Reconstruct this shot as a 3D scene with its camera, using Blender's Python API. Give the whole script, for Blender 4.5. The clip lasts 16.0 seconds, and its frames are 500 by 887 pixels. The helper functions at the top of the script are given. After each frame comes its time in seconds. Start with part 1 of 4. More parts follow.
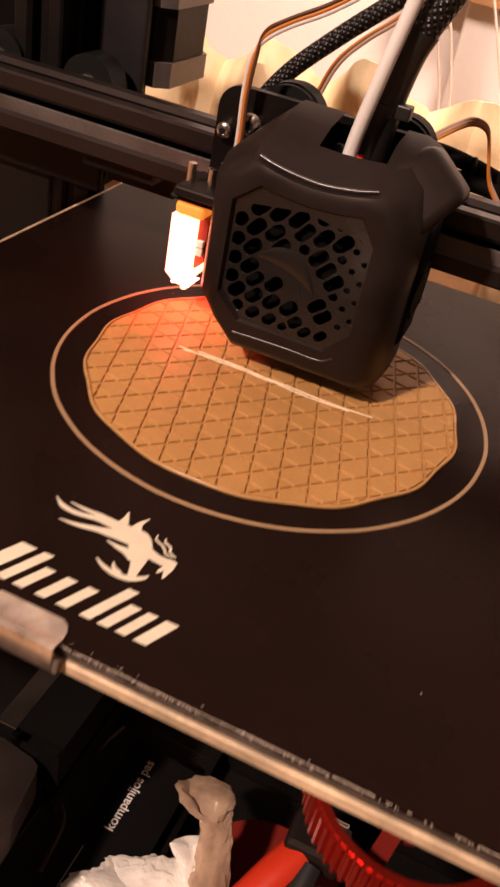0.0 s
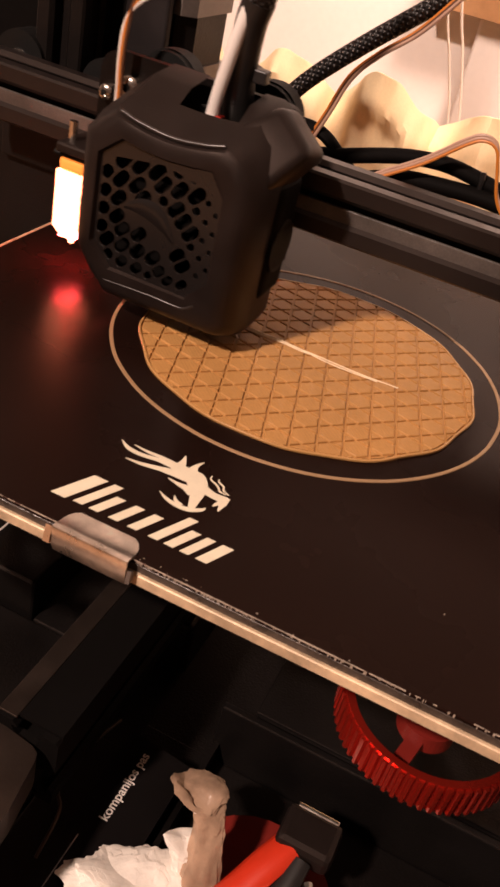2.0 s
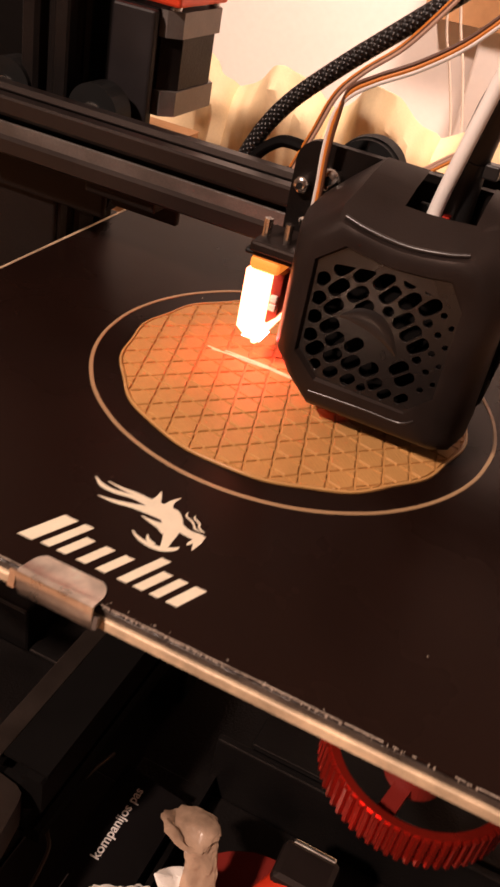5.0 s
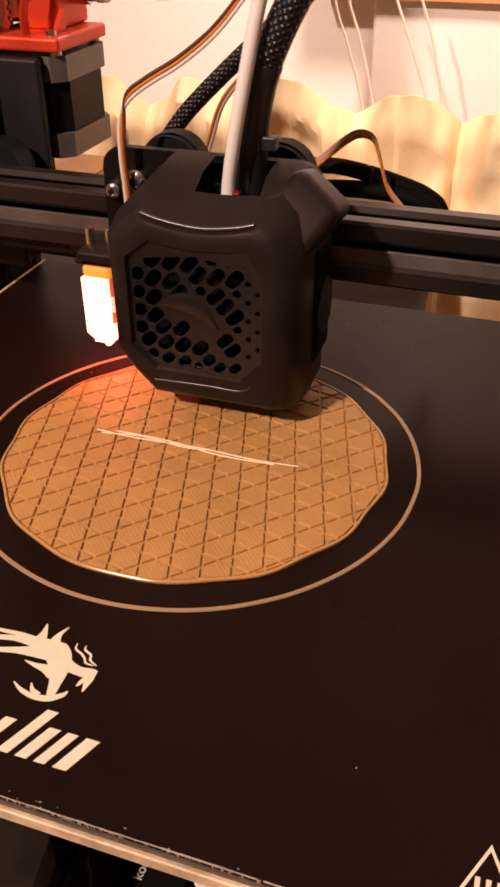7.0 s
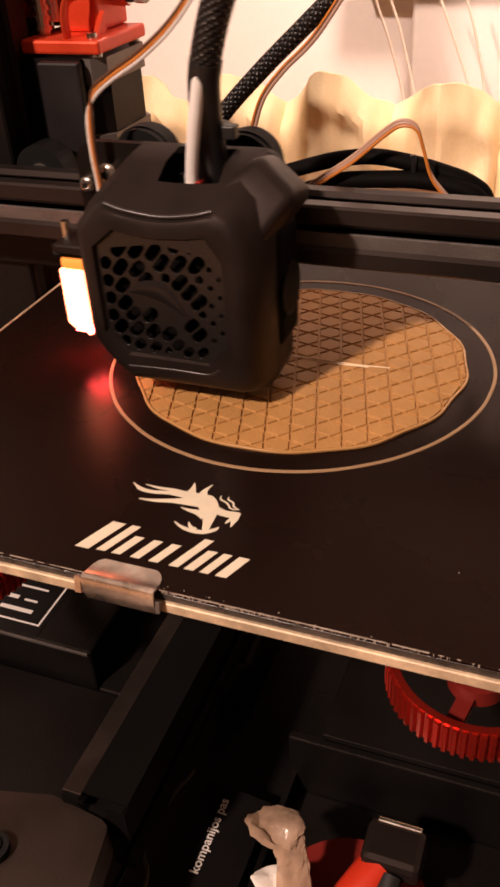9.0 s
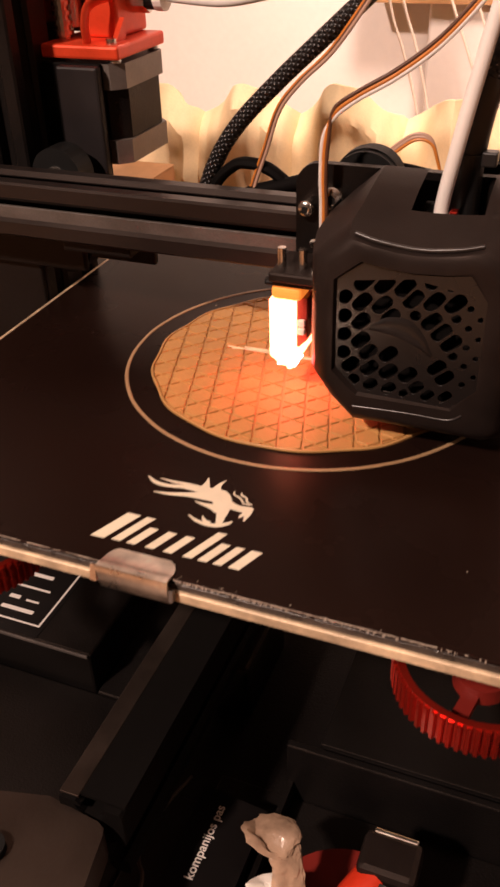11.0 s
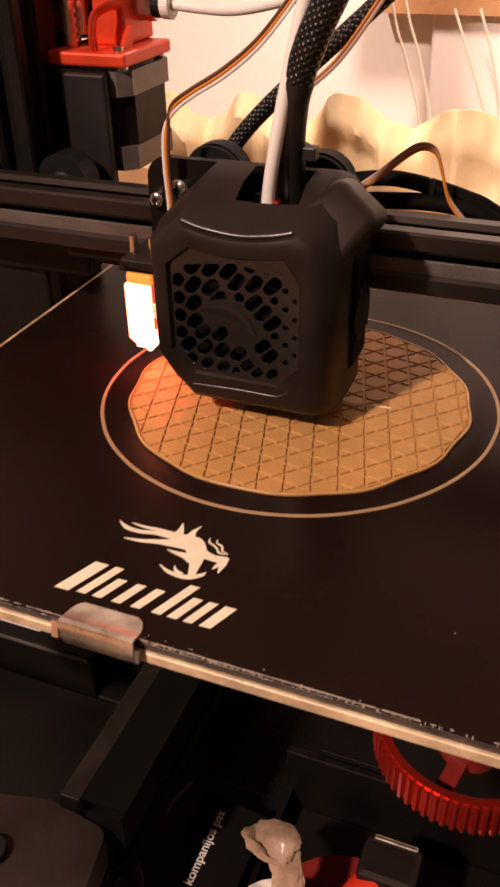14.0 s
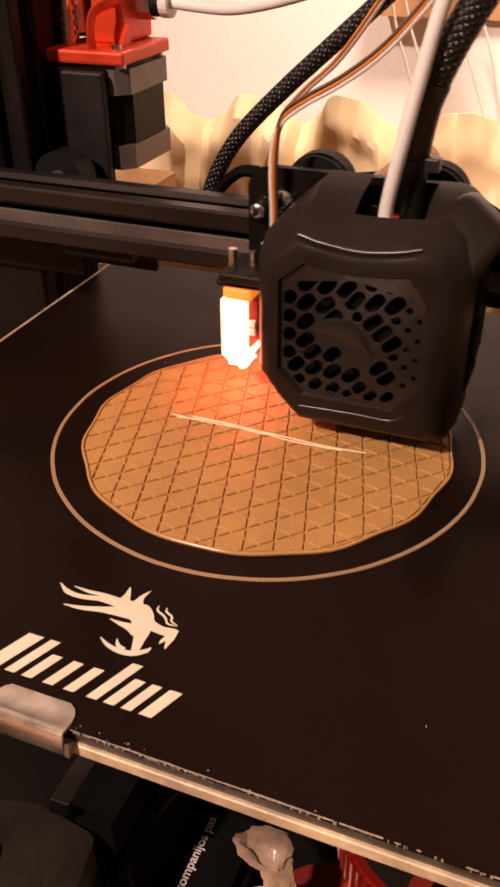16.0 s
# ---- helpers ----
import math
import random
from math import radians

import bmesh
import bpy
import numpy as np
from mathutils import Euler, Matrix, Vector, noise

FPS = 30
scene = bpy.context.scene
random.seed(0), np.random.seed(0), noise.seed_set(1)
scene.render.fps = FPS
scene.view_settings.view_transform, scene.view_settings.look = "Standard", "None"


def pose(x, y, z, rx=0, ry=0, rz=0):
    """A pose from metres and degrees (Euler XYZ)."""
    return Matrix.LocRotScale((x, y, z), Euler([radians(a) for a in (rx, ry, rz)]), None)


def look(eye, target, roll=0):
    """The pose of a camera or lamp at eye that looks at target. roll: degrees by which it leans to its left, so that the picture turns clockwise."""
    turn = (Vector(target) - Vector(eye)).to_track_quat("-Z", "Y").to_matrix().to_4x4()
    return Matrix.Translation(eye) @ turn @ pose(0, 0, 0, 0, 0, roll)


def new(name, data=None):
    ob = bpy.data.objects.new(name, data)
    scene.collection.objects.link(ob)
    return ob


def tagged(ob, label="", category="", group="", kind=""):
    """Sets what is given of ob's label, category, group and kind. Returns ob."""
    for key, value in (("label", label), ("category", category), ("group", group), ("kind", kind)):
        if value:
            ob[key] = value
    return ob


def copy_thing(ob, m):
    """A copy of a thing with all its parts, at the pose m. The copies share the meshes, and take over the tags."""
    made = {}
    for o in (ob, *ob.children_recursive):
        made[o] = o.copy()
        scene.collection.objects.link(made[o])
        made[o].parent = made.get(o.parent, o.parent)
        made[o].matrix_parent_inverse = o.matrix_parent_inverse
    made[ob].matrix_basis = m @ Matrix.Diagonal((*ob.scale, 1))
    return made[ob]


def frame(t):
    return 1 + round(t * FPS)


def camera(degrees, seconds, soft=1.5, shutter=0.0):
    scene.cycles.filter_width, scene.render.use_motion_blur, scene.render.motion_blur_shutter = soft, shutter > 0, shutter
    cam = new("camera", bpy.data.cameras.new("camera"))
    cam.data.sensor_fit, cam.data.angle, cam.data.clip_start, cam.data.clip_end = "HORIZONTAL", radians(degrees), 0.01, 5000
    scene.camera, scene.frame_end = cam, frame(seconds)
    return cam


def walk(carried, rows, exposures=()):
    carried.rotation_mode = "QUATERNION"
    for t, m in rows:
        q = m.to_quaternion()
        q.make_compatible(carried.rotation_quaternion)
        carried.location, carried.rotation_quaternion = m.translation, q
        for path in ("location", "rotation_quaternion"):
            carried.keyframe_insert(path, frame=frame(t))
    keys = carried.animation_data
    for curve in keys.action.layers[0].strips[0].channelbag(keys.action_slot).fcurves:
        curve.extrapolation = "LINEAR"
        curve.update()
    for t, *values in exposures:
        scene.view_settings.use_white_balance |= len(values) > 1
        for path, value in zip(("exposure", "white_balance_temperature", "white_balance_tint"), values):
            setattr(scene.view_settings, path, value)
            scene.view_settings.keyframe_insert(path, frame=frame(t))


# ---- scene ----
# camera
cam = camera(32.097, 16.0, soft=2.8, shutter=0.5)
PATH = [
    (0, pose(0.05954, -0.22158, 0.13539, 54.46, -9.97, 23.20)),
    (0.5, pose(0.05815, -0.22317, 0.13614, 54.15, -10.12, 23.02)),
    (1, pose(0.05797, -0.22354, 0.13570, 54.49, -11.25, 23.49)),
    (1.5, pose(0.05850, -0.22429, 0.13622, 54.49, -11.31, 23.84)),
    (2, pose(0.05920, -0.22728, 0.13697, 54.65, -11.64, 24.18)),
    (2.5, pose(0.05977, -0.22801, 0.13741, 54.95, -11.70, 24.24)),
    (3, pose(0.05960, -0.22747, 0.13808, 55.02, -11.75, 24.34)),
    (3.2, pose(0.06071, -0.22557, 0.13783, 55.10, -11.16, 24.42)),
    (5.3, pose(0.06878, -0.21681, 0.13967, 55.56, -9.20, 24.99)),
    (5.5, pose(0.07188, -0.21717, 0.14105, 56.08, -6.57, 22.49)),
    (6, pose(0.07892, -0.21129, 0.14270, 55.82, -2.32, 20.01)),
    (6.5, pose(0.08214, -0.21043, 0.14533, 55.48, -1.20, 18.97)),
    (7, pose(0.08333, -0.21532, 0.14739, 55.78, 0.28, 18.60)),
    (7.5, pose(0.08311, -0.21504, 0.14850, 55.43, 1.41, 18.84)),
    (8, pose(0.08338, -0.21606, 0.14830, 55.45, 2.37, 19.40)),
    (8.5, pose(0.08335, -0.21534, 0.14738, 55.51, 2.81, 20.08)),
    (9, pose(0.08301, -0.21573, 0.14683, 55.63, 2.92, 20.46)),
    (9.2, pose(0.08245, -0.21602, 0.14786, 55.50, 2.65, 20.47)),
    (11.3, pose(0.08154, -0.21755, 0.14659, 56.34, 1.51, 21.51)),
    (11.5, pose(0.08165, -0.21760, 0.14705, 56.32, 1.56, 21.51)),
    (12, pose(0.08088, -0.21663, 0.14698, 56.36, 1.54, 21.48)),
    (12.5, pose(0.08015, -0.21763, 0.14736, 56.46, 1.20, 21.48)),
    (13, pose(0.08036, -0.21795, 0.14741, 56.59, 0.93, 21.54)),
    (13.5, pose(0.08033, -0.21781, 0.14756, 56.56, 0.81, 21.55)),
    (14, pose(0.08051, -0.21897, 0.14718, 56.73, 1.04, 21.67)),
    (14.5, pose(0.07918, -0.21999, 0.14610, 57.00, 0.88, 21.62)),
    (15, pose(0.07845, -0.22011, 0.14689, 56.89, 0.53, 21.67)),
    (15.5, pose(0.07929, -0.21931, 0.14632, 57.10, 0.31, 21.79)),
    (16, pose(0.08003, -0.21700, 0.14550, 56.93, 0.46, 21.76)),
]
walk(cam, PATH)

# way of the bed's front edge and of the head, millimetres
BED_Y = [
    (0, -121.0), (0.5, -143.6), (1, -125.9), (1.5, -107.2), (2, -94.9), (2.5, -90.3), (3, -106.2), (3.2, -112.6),
    (3.9, -139.0), (4.15, -138.0), (4.7, -115.0), (5.05, -95.0), (5.3, -89.8), (5.5, -90.6), (6, -108.9),
    (6.5, -135.1), (7, -137.3), (7.5, -118.1), (8, -99.6), (8.5, -88.3), (9, -82.0), (9.2, -79.2), (9.7, -73.0),
    (10.4, -63.5), (10.65, -64.0), (11, -77.0), (11.3, -89.9), (11.5, -100.2), (12, -125.6), (12.5, -129.1),
    (13, -110.2), (13.5, -91.1), (14, -96.6), (14.5, -122.7), (15, -135.8), (15.5, -129.2), (16, -122.6),
]
HEAD_X = [
    (0, -24.3), (0.5, -30.5), (1, -48.9), (1.5, -67.3), (1.8, -78.5), (2, -72.8), (2.5, -52.1), (3, -35.2),
    (3.2, -27.1), (3.9, -4.0), (4.15, -6.0), (4.7, 0.0), (5.05, 2.5), (5.3, 0.4), (5.5, -4.4), (6, -13.4),
    (6.5, -20.6), (7, -27.4), (7.5, -45.8), (8, -64.6), (8.5, -77.3), (9, -52.3), (9.2, -42.2), (9.7, -17.0),
    (10.4, 19.0), (10.65, 21.5), (11, 18.0), (11.3, 15.1), (11.5, 12.1), (12, 5.0), (12.5, -1.6), (13, -20.1),
    (13.5, -38.2), (13.7, -42.0), (14, -34.6), (14.5, -41.9), (15, -48.5), (15.5, -23.8), (16, 1.3),
]

# world, lights
world = bpy.data.worlds.new("room_air")
scene.world = world
world.use_nodes = True
world.node_tree.nodes["Background"].inputs[0].default_value = (1.0, 0.75, 0.55, 1)
world.node_tree.nodes["Background"].inputs[1].default_value = 0.006


def lamp(name, eye, target, size, watts, colour, spread=180):
    light = bpy.data.lights.new(name, "AREA")
    light.shape, light.size, light.energy, light.color = "DISK", size, watts, colour
    light.spread = radians(spread)
    ob = new(name, light)
    ob.matrix_world = look(eye, target)
    return ob


WARM = (1.0, 0.725, 0.60)
lamp("ceiling_lamp_light", (-0.43, -0.98, 1.0), (0, 0.1, 0), 0.09, 27.5, WARM)
lamp("wall_lamp_light", (0.07, 0.17, 0.46), (-0.05, 0.45, 0.03), 0.12, 0.85, WARM, 80)


# ---------------------------------------------------------------- materials
def mat(name, colour, rough=0.5, metal=0.0, grain=0.0, scale=300.0, bump=0.0, dirt=0.0, dirt_scale=25.0, spec=0.5,
        glow=None, power=0.0, coat=0.0, trans=0.0, tint=None):
    m = bpy.data.materials.new(name)
    m.use_nodes = True
    nt = m.node_tree
    b = nt.nodes["Principled BSDF"]
    b.inputs["Base Color"].default_value = (*colour, 1)
    b.inputs["Roughness"].default_value = rough
    b.inputs["Metallic"].default_value = metal
    b.inputs["Specular IOR Level"].default_value = spec
    b.inputs["Coat Weight"].default_value = coat
    b.inputs["Transmission Weight"].default_value = trans
    if tint:
        b.inputs["Specular Tint"].default_value = (*tint, 1)
    if glow:
        b.inputs["Emission Color"].default_value = (*glow, 1)
        b.inputs["Emission Strength"].default_value = power
    if not (grain or bump or dirt):
        return m
    pos = nt.nodes.new("ShaderNodeTexCoord")
    fine = nt.nodes.new("ShaderNodeTexNoise")
    fine.inputs["Scale"].default_value, fine.inputs["Detail"].default_value = scale, 4
    nt.links.new(pos.outputs["Object"], fine.inputs["Vector"])
    broad = nt.nodes.new("ShaderNodeTexNoise")
    broad.inputs["Scale"].default_value, broad.inputs["Detail"].default_value = dirt_scale, 5
    nt.links.new(pos.outputs["Object"], broad.inputs["Vector"])
    if grain or dirt:
        ramp1 = nt.nodes.new("ShaderNodeMapRange")
        ramp1.inputs[3].default_value, ramp1.inputs[4].default_value = 1 - grain, 1 + grain
        nt.links.new(fine.outputs["Fac"], ramp1.inputs[0])
        ramp2 = nt.nodes.new("ShaderNodeMapRange")
        ramp2.inputs[1].default_value, ramp2.inputs[2].default_value = 0.3, 0.7
        ramp2.inputs[3].default_value, ramp2.inputs[4].default_value = 1 - dirt, 1 + dirt
        nt.links.new(broad.outputs["Fac"], ramp2.inputs[0])
        mul = nt.nodes.new("ShaderNodeMath")
        mul.operation = "MULTIPLY"
        nt.links.new(ramp1.outputs[0], mul.inputs[0])
        nt.links.new(ramp2.outputs[0], mul.inputs[1])
        mix = nt.nodes.new("ShaderNodeVectorMath")
        mix.operation = "SCALE"
        mix.inputs[0].default_value = colour
        nt.links.new(mul.outputs[0], mix.inputs["Scale"])
        nt.links.new(mix.outputs[0], b.inputs["Base Color"])
        rr = nt.nodes.new("ShaderNodeMapRange")
        rr.inputs[1].default_value, rr.inputs[2].default_value = 0.3, 0.7
        rr.inputs[3].default_value, rr.inputs[4].default_value = max(rough - 0.07, 0.02), min(rough + 0.07, 1)
        nt.links.new(broad.outputs["Fac"], rr.inputs[0])
        nt.links.new(rr.outputs[0], b.inputs["Roughness"])
    if bump:
        bp = nt.nodes.new("ShaderNodeBump")
        bp.inputs["Strength"].default_value, bp.inputs["Distance"].default_value = bump, 0.0004
        nt.links.new(fine.outputs["Fac"], bp.inputs["Height"])
        nt.links.new(bp.outputs["Normal"], b.inputs["Normal"])
    return m


def printed_mat():
    """Layered filament: fine parallel strands and slight colour drift."""
    m = mat("tan_filament", (0.48, 0.255, 0.088), 0.45, grain=0.10, scale=900, dirt=0.10, dirt_scale=40, spec=0.16)
    nt = m.node_tree
    b = nt.nodes["Principled BSDF"]
    pos = nt.nodes.new("ShaderNodeTexCoord")
    wave = nt.nodes.new("ShaderNodeTexWave")
    wave.bands_direction = "DIAGONAL"
    wave.inputs["Scale"].default_value, wave.inputs["Distortion"].default_value = 420, 2.5
    nt.links.new(pos.outputs["Object"], wave.inputs["Vector"])
    bp = nt.nodes.new("ShaderNodeBump")
    bp.inputs["Strength"].default_value, bp.inputs["Distance"].default_value = 0.16, 0.0003
    nt.links.new(wave.outputs["Fac"], bp.inputs["Height"])
    nt.links.new(bp.outputs["Normal"], b.inputs["Normal"])
    return m


def braid_mat():
    """Braided sleeve: black yarns crossing, with pale glints coloured in at the crossings."""
    m = mat("braided_sleeve", (0.012, 0.011, 0.012), 0.38)
    nt = m.node_tree
    b = nt.nodes["Principled BSDF"]
    uv = nt.nodes.new("ShaderNodeUVMap")
    waves = []
    for k, turn in enumerate((1, -1)):
        mp = nt.nodes.new("ShaderNodeMapping")
        mp.inputs["Rotation"].default_value = (0, 0, turn * 0.8)
        nt.links.new(uv.outputs[0], mp.inputs[0])
        w = nt.nodes.new("ShaderNodeTexWave")
        w.inputs["Scale"].default_value, w.inputs["Distortion"].default_value = 19, 0.5
        nt.links.new(mp.outputs[0], w.inputs["Vector"])
        waves.append(w)
    mul = nt.nodes.new("ShaderNodeMath")
    mul.operation = "MULTIPLY"
    for k in range(2):
        nt.links.new(waves[k].outputs["Fac"], mul.inputs[k])
    ramp = nt.nodes.new("ShaderNodeMapRange")
    ramp.inputs[1].default_value, ramp.inputs[2].default_value = 0.80, 0.96
    ramp.inputs[3].default_value, ramp.inputs[4].default_value = 0.0, 1.0
    nt.links.new(mul.outputs[0], ramp.inputs[0])
    mix = nt.nodes.new("ShaderNodeMix")
    mix.data_type = "RGBA"
    mix.inputs["A"].default_value, mix.inputs["B"].default_value = (0.007, 0.006, 0.006, 1), (0.50, 0.45, 0.41, 1)
    # Noise keeps the painted glints to random patches.
    patch = nt.nodes.new("ShaderNodeTexNoise")
    patch.inputs["Scale"].default_value, patch.inputs["Detail"].default_value = 55, 3
    nt.links.new(uv.outputs[0], patch.inputs["Vector"])
    glint_mask = nt.nodes.new("ShaderNodeMapRange")
    glint_mask.inputs[1].default_value, glint_mask.inputs[2].default_value = 0.50, 0.62
    nt.links.new(patch.outputs["Fac"], glint_mask.inputs[0])
    both = nt.nodes.new("ShaderNodeMath")
    both.operation = "MULTIPLY"
    nt.links.new(ramp.outputs[0], both.inputs[0])
    nt.links.new(glint_mask.outputs[0], both.inputs[1])
    nt.links.new(both.outputs[0], mix.inputs["Factor"])
    nt.links.new(mix.outputs["Result"], b.inputs["Base Color"])
    bp = nt.nodes.new("ShaderNodeBump")
    bp.inputs["Strength"].default_value, bp.inputs["Distance"].default_value = 0.8, 0.0005
    nt.links.new(mul.outputs[0], bp.inputs["Height"])
    nt.links.new(bp.outputs["Normal"], b.inputs["Normal"])
    return m


M_SATIN = mat("satin_black_metal", (0.016, 0.012, 0.010), 0.42, grain=0.25, scale=900, bump=0.1, dirt=0.5, dirt_scale=45, spec=0.5, tint=(1.0, 0.74, 0.60))
M_PLASTIC = mat("black_plastic", (0.0125, 0.0088, 0.0078), 0.44, grain=0.2, scale=1800, bump=0.10, dirt=0.25, dirt_scale=60, spec=0.28, tint=(1.0, 0.82, 0.74))
M_GRILLE = mat("satin_black_plastic", (0.0095, 0.0075, 0.007), 0.27, grain=0.15, scale=1500, dirt=0.2, spec=0.6)
M_GLOSS = mat("polished_black_edge", (0.02, 0.016, 0.015), 0.32, grain=0.1, dirt=0.1, spec=0.7)
M_DARK = mat("matt_black", (0.004, 0.004, 0.004), 0.6, grain=0.2, dirt=0.2, spec=0.25)
# Cables are this black; on rail, fan and blower it paints in shade.
M_DULLBLACK = mat("dull_black_and_shade", (0.004, 0.0034, 0.0032), 0.7, grain=0.2, dirt=0.2, spec=0.06)
M_ANOD = mat("black_anodised", (0.012, 0.0095, 0.0088), 0.36, grain=0.2, scale=900, bump=0.1, dirt=0.25, dirt_scale=18, spec=0.38, tint=(1.0, 0.82, 0.74))
M_POWDER = mat("black_powder_coat", (0.005, 0.0045, 0.0045), 0.45, grain=0.25, scale=1300, bump=0.4, dirt=0.45, dirt_scale=22, spec=0.22, tint=(1.0, 0.78, 0.66))
M_SHEET = mat("black_print_surface", (0.0105, 0.0049, 0.0036), 0.28, grain=0.25, scale=2200, bump=0.08, dirt=0.18, dirt_scale=16, spec=0.075, tint=(1.0, 0.60, 0.47))
M_GLASSEDGE = mat("dark_sheet_edge", (0.055, 0.043, 0.036), 0.3, grain=0.5, scale=900, bump=0.4, dirt=0.5, dirt_scale=130)
M_SCUFF = mat("pale_scuff", (0.38, 0.32, 0.26), 0.5, grain=0.4, scale=900, dirt=0.4, dirt_scale=200)
M_ALU = mat("raw_aluminium", (0.62, 0.47, 0.31), 0.52, 0.2, grain=0.25, scale=700, bump=0.3, dirt=0.42, dirt_scale=95)
M_STEEL = mat("brushed_steel", (0.82, 0.74, 0.65), 0.31, 1.0, grain=0.15, scale=600, bump=0.08, dirt=0.35, dirt_scale=110)
M_SCREW = mat("nickel_screw", (0.75, 0.72, 0.68), 0.22, 1.0, grain=0.1, scale=900, dirt=0.1)
M_GREYCAP = mat("cast_grey_metal", (0.19, 0.165, 0.15), 0.45, 0.6, grain=0.15, scale=800, dirt=0.2, dirt_scale=60)
M_RED = mat("red_anodised", (0.52, 0.032, 0.018), 0.27, 0.8, grain=0.1, scale=900, dirt=0.15, dirt_scale=50, coat=0.5)
M_REDFEED = mat("bright_red_anodised", (0.74, 0.065, 0.022), 0.34, 0.35, grain=0.1, scale=900, dirt=0.15, dirt_scale=50)
M_BELT = mat("grey_timing_belt", (0.075, 0.064, 0.058), 0.36, grain=0.35, scale=1300, bump=0.35, dirt=0.4, dirt_scale=60, spec=0.5)
M_COVER = mat("dark_grey_cover", (0.012, 0.0095, 0.010), 0.5, grain=0.15, scale=900, dirt=0.25, dirt_scale=35, spec=0.3)
M_REDPLASTIC = mat("red_plastic", (0.60, 0.035, 0.012), 0.4, grain=0.1, dirt=0.15)
# Red darkened to paint shade on feeder, knobs and probe; the spool uses it too.
M_REDDARK = mat("dark_and_shaded_red", (0.16, 0.013, 0.009), 0.4, grain=0.1, dirt=0.15)
M_LOGO = mat("cream_ink", (0.78, 0.71, 0.55), 0.5, grain=0.06, scale=1500, dirt=0.06, dirt_scale=120)
M_PRINT = printed_mat()
M_RIM = mat("glossy_tan_filament", (0.50, 0.275, 0.10), 0.24, grain=0.10, scale=900, dirt=0.10, dirt_scale=40, spec=0.5)
M_SKIRT = mat("tan_filament_line", (0.37, 0.235, 0.125), 0.45, grain=0.12, scale=900, dirt=0.1)
M_STRAND = mat("pale_filament_strand", (0.88, 0.72, 0.50), 0.22, grain=0.1, scale=900, dirt=0.1)
M_TUBE = mat("white_tube", (0.80, 0.76, 0.72), 0.35, grain=0.05, scale=400, dirt=0.05)
M_BRAID = braid_mat()
M_CABLE = mat("black_cable", (0.012, 0.011, 0.011), 0.4, grain=0.2, scale=800, dirt=0.2)
M_WIRE_O = mat("orange_wire", (0.60, 0.20, 0.03), 0.4, grain=0.1, dirt=0.1)
M_WIRE_W = mat("white_wire", (0.75, 0.70, 0.66), 0.4, grain=0.1, dirt=0.1)
M_WIRE_B = mat("brown_wire", (0.10, 0.04, 0.02), 0.4, grain=0.1, dirt=0.1)
M_WIRE_P = mat("dull_pink_wire", (0.48, 0.30, 0.22), 0.42, grain=0.1, dirt=0.1)
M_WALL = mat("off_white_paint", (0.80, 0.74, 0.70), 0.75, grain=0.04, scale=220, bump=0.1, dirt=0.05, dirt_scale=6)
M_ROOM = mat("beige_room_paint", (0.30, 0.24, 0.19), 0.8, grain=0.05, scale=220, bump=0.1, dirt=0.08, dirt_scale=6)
M_CLOTH = mat("pale_yellow_cloth", (0.76, 0.60, 0.37), 0.85, grain=0.08, scale=700, bump=0.4, dirt=0.16, dirt_scale=22)
M_WOOD = mat("tan_wood", (0.42, 0.22, 0.10), 0.5, grain=0.2, scale=160, bump=0.1, dirt=0.2, dirt_scale=12)
M_PAPER = mat("crumpled_tissue", (0.82, 0.77, 0.70), 0.55, grain=0.12, scale=240, bump=1.0, dirt=0.28, dirt_scale=70)
M_CORD = mat("cream_cord", (0.66, 0.55, 0.46), 0.6, grain=0.1, scale=600, dirt=0.1)
M_FOIL = mat("creased_brown_wrap", (0.40, 0.27, 0.185), 0.24, grain=0.3, scale=260, bump=1.0, dirt=0.6, dirt_scale=60)
M_BOX = mat("glossy_black_card", (0.006, 0.005, 0.005), 0.32, grain=0.15, dirt=0.2, dirt_scale=30, spec=0.15)
M_WHITEINK = mat("white_ink", (0.72, 0.68, 0.64), 0.5, grain=0.05, dirt=0.05)
M_GREYINK = mat("grey_ink", (0.35, 0.33, 0.32), 0.5, grain=0.05, dirt=0.05)
M_PROBE = mat("lit_probe_housing", (0.9, 0.55, 0.35), 0.35, glow=(1.0, 0.22, 0.11), power=9.0)
M_PROBE_TOP = mat("amber_probe_cap", (0.85, 0.35, 0.08), 0.35, glow=(1.0, 0.24, 0.03), power=0.8)
M_PROBE_RED = mat("red_probe_led", (0.9, 0.1, 0.08), 0.35, glow=(1.0, 0.055, 0.06), power=105.0)


# ---------------------------------------------------------------- building helpers, millimetres
def part(name, bm, material, parent=None, label="", smooth=False):
    bmesh.ops.recalc_face_normals(bm, faces=bm.faces)
    bmesh.ops.scale(bm, vec=(0.001, 0.001, 0.001), verts=bm.verts)
    me = bpy.data.meshes.new(name)
    if smooth:
        for f in bm.faces:
            f.smooth = True
    bm.to_mesh(me)
    bm.free()
    if smooth:
        me.set_sharp_from_angle(angle=radians(38))
    me.materials.append(material)
    ob = new(name, me)
    if parent:
        ob.parent = parent
    if label:
        tagged(ob, label)
    return ob


def thing(name, label, category, group="", kind=""):
    return tagged(new(name), label, category, group, kind)


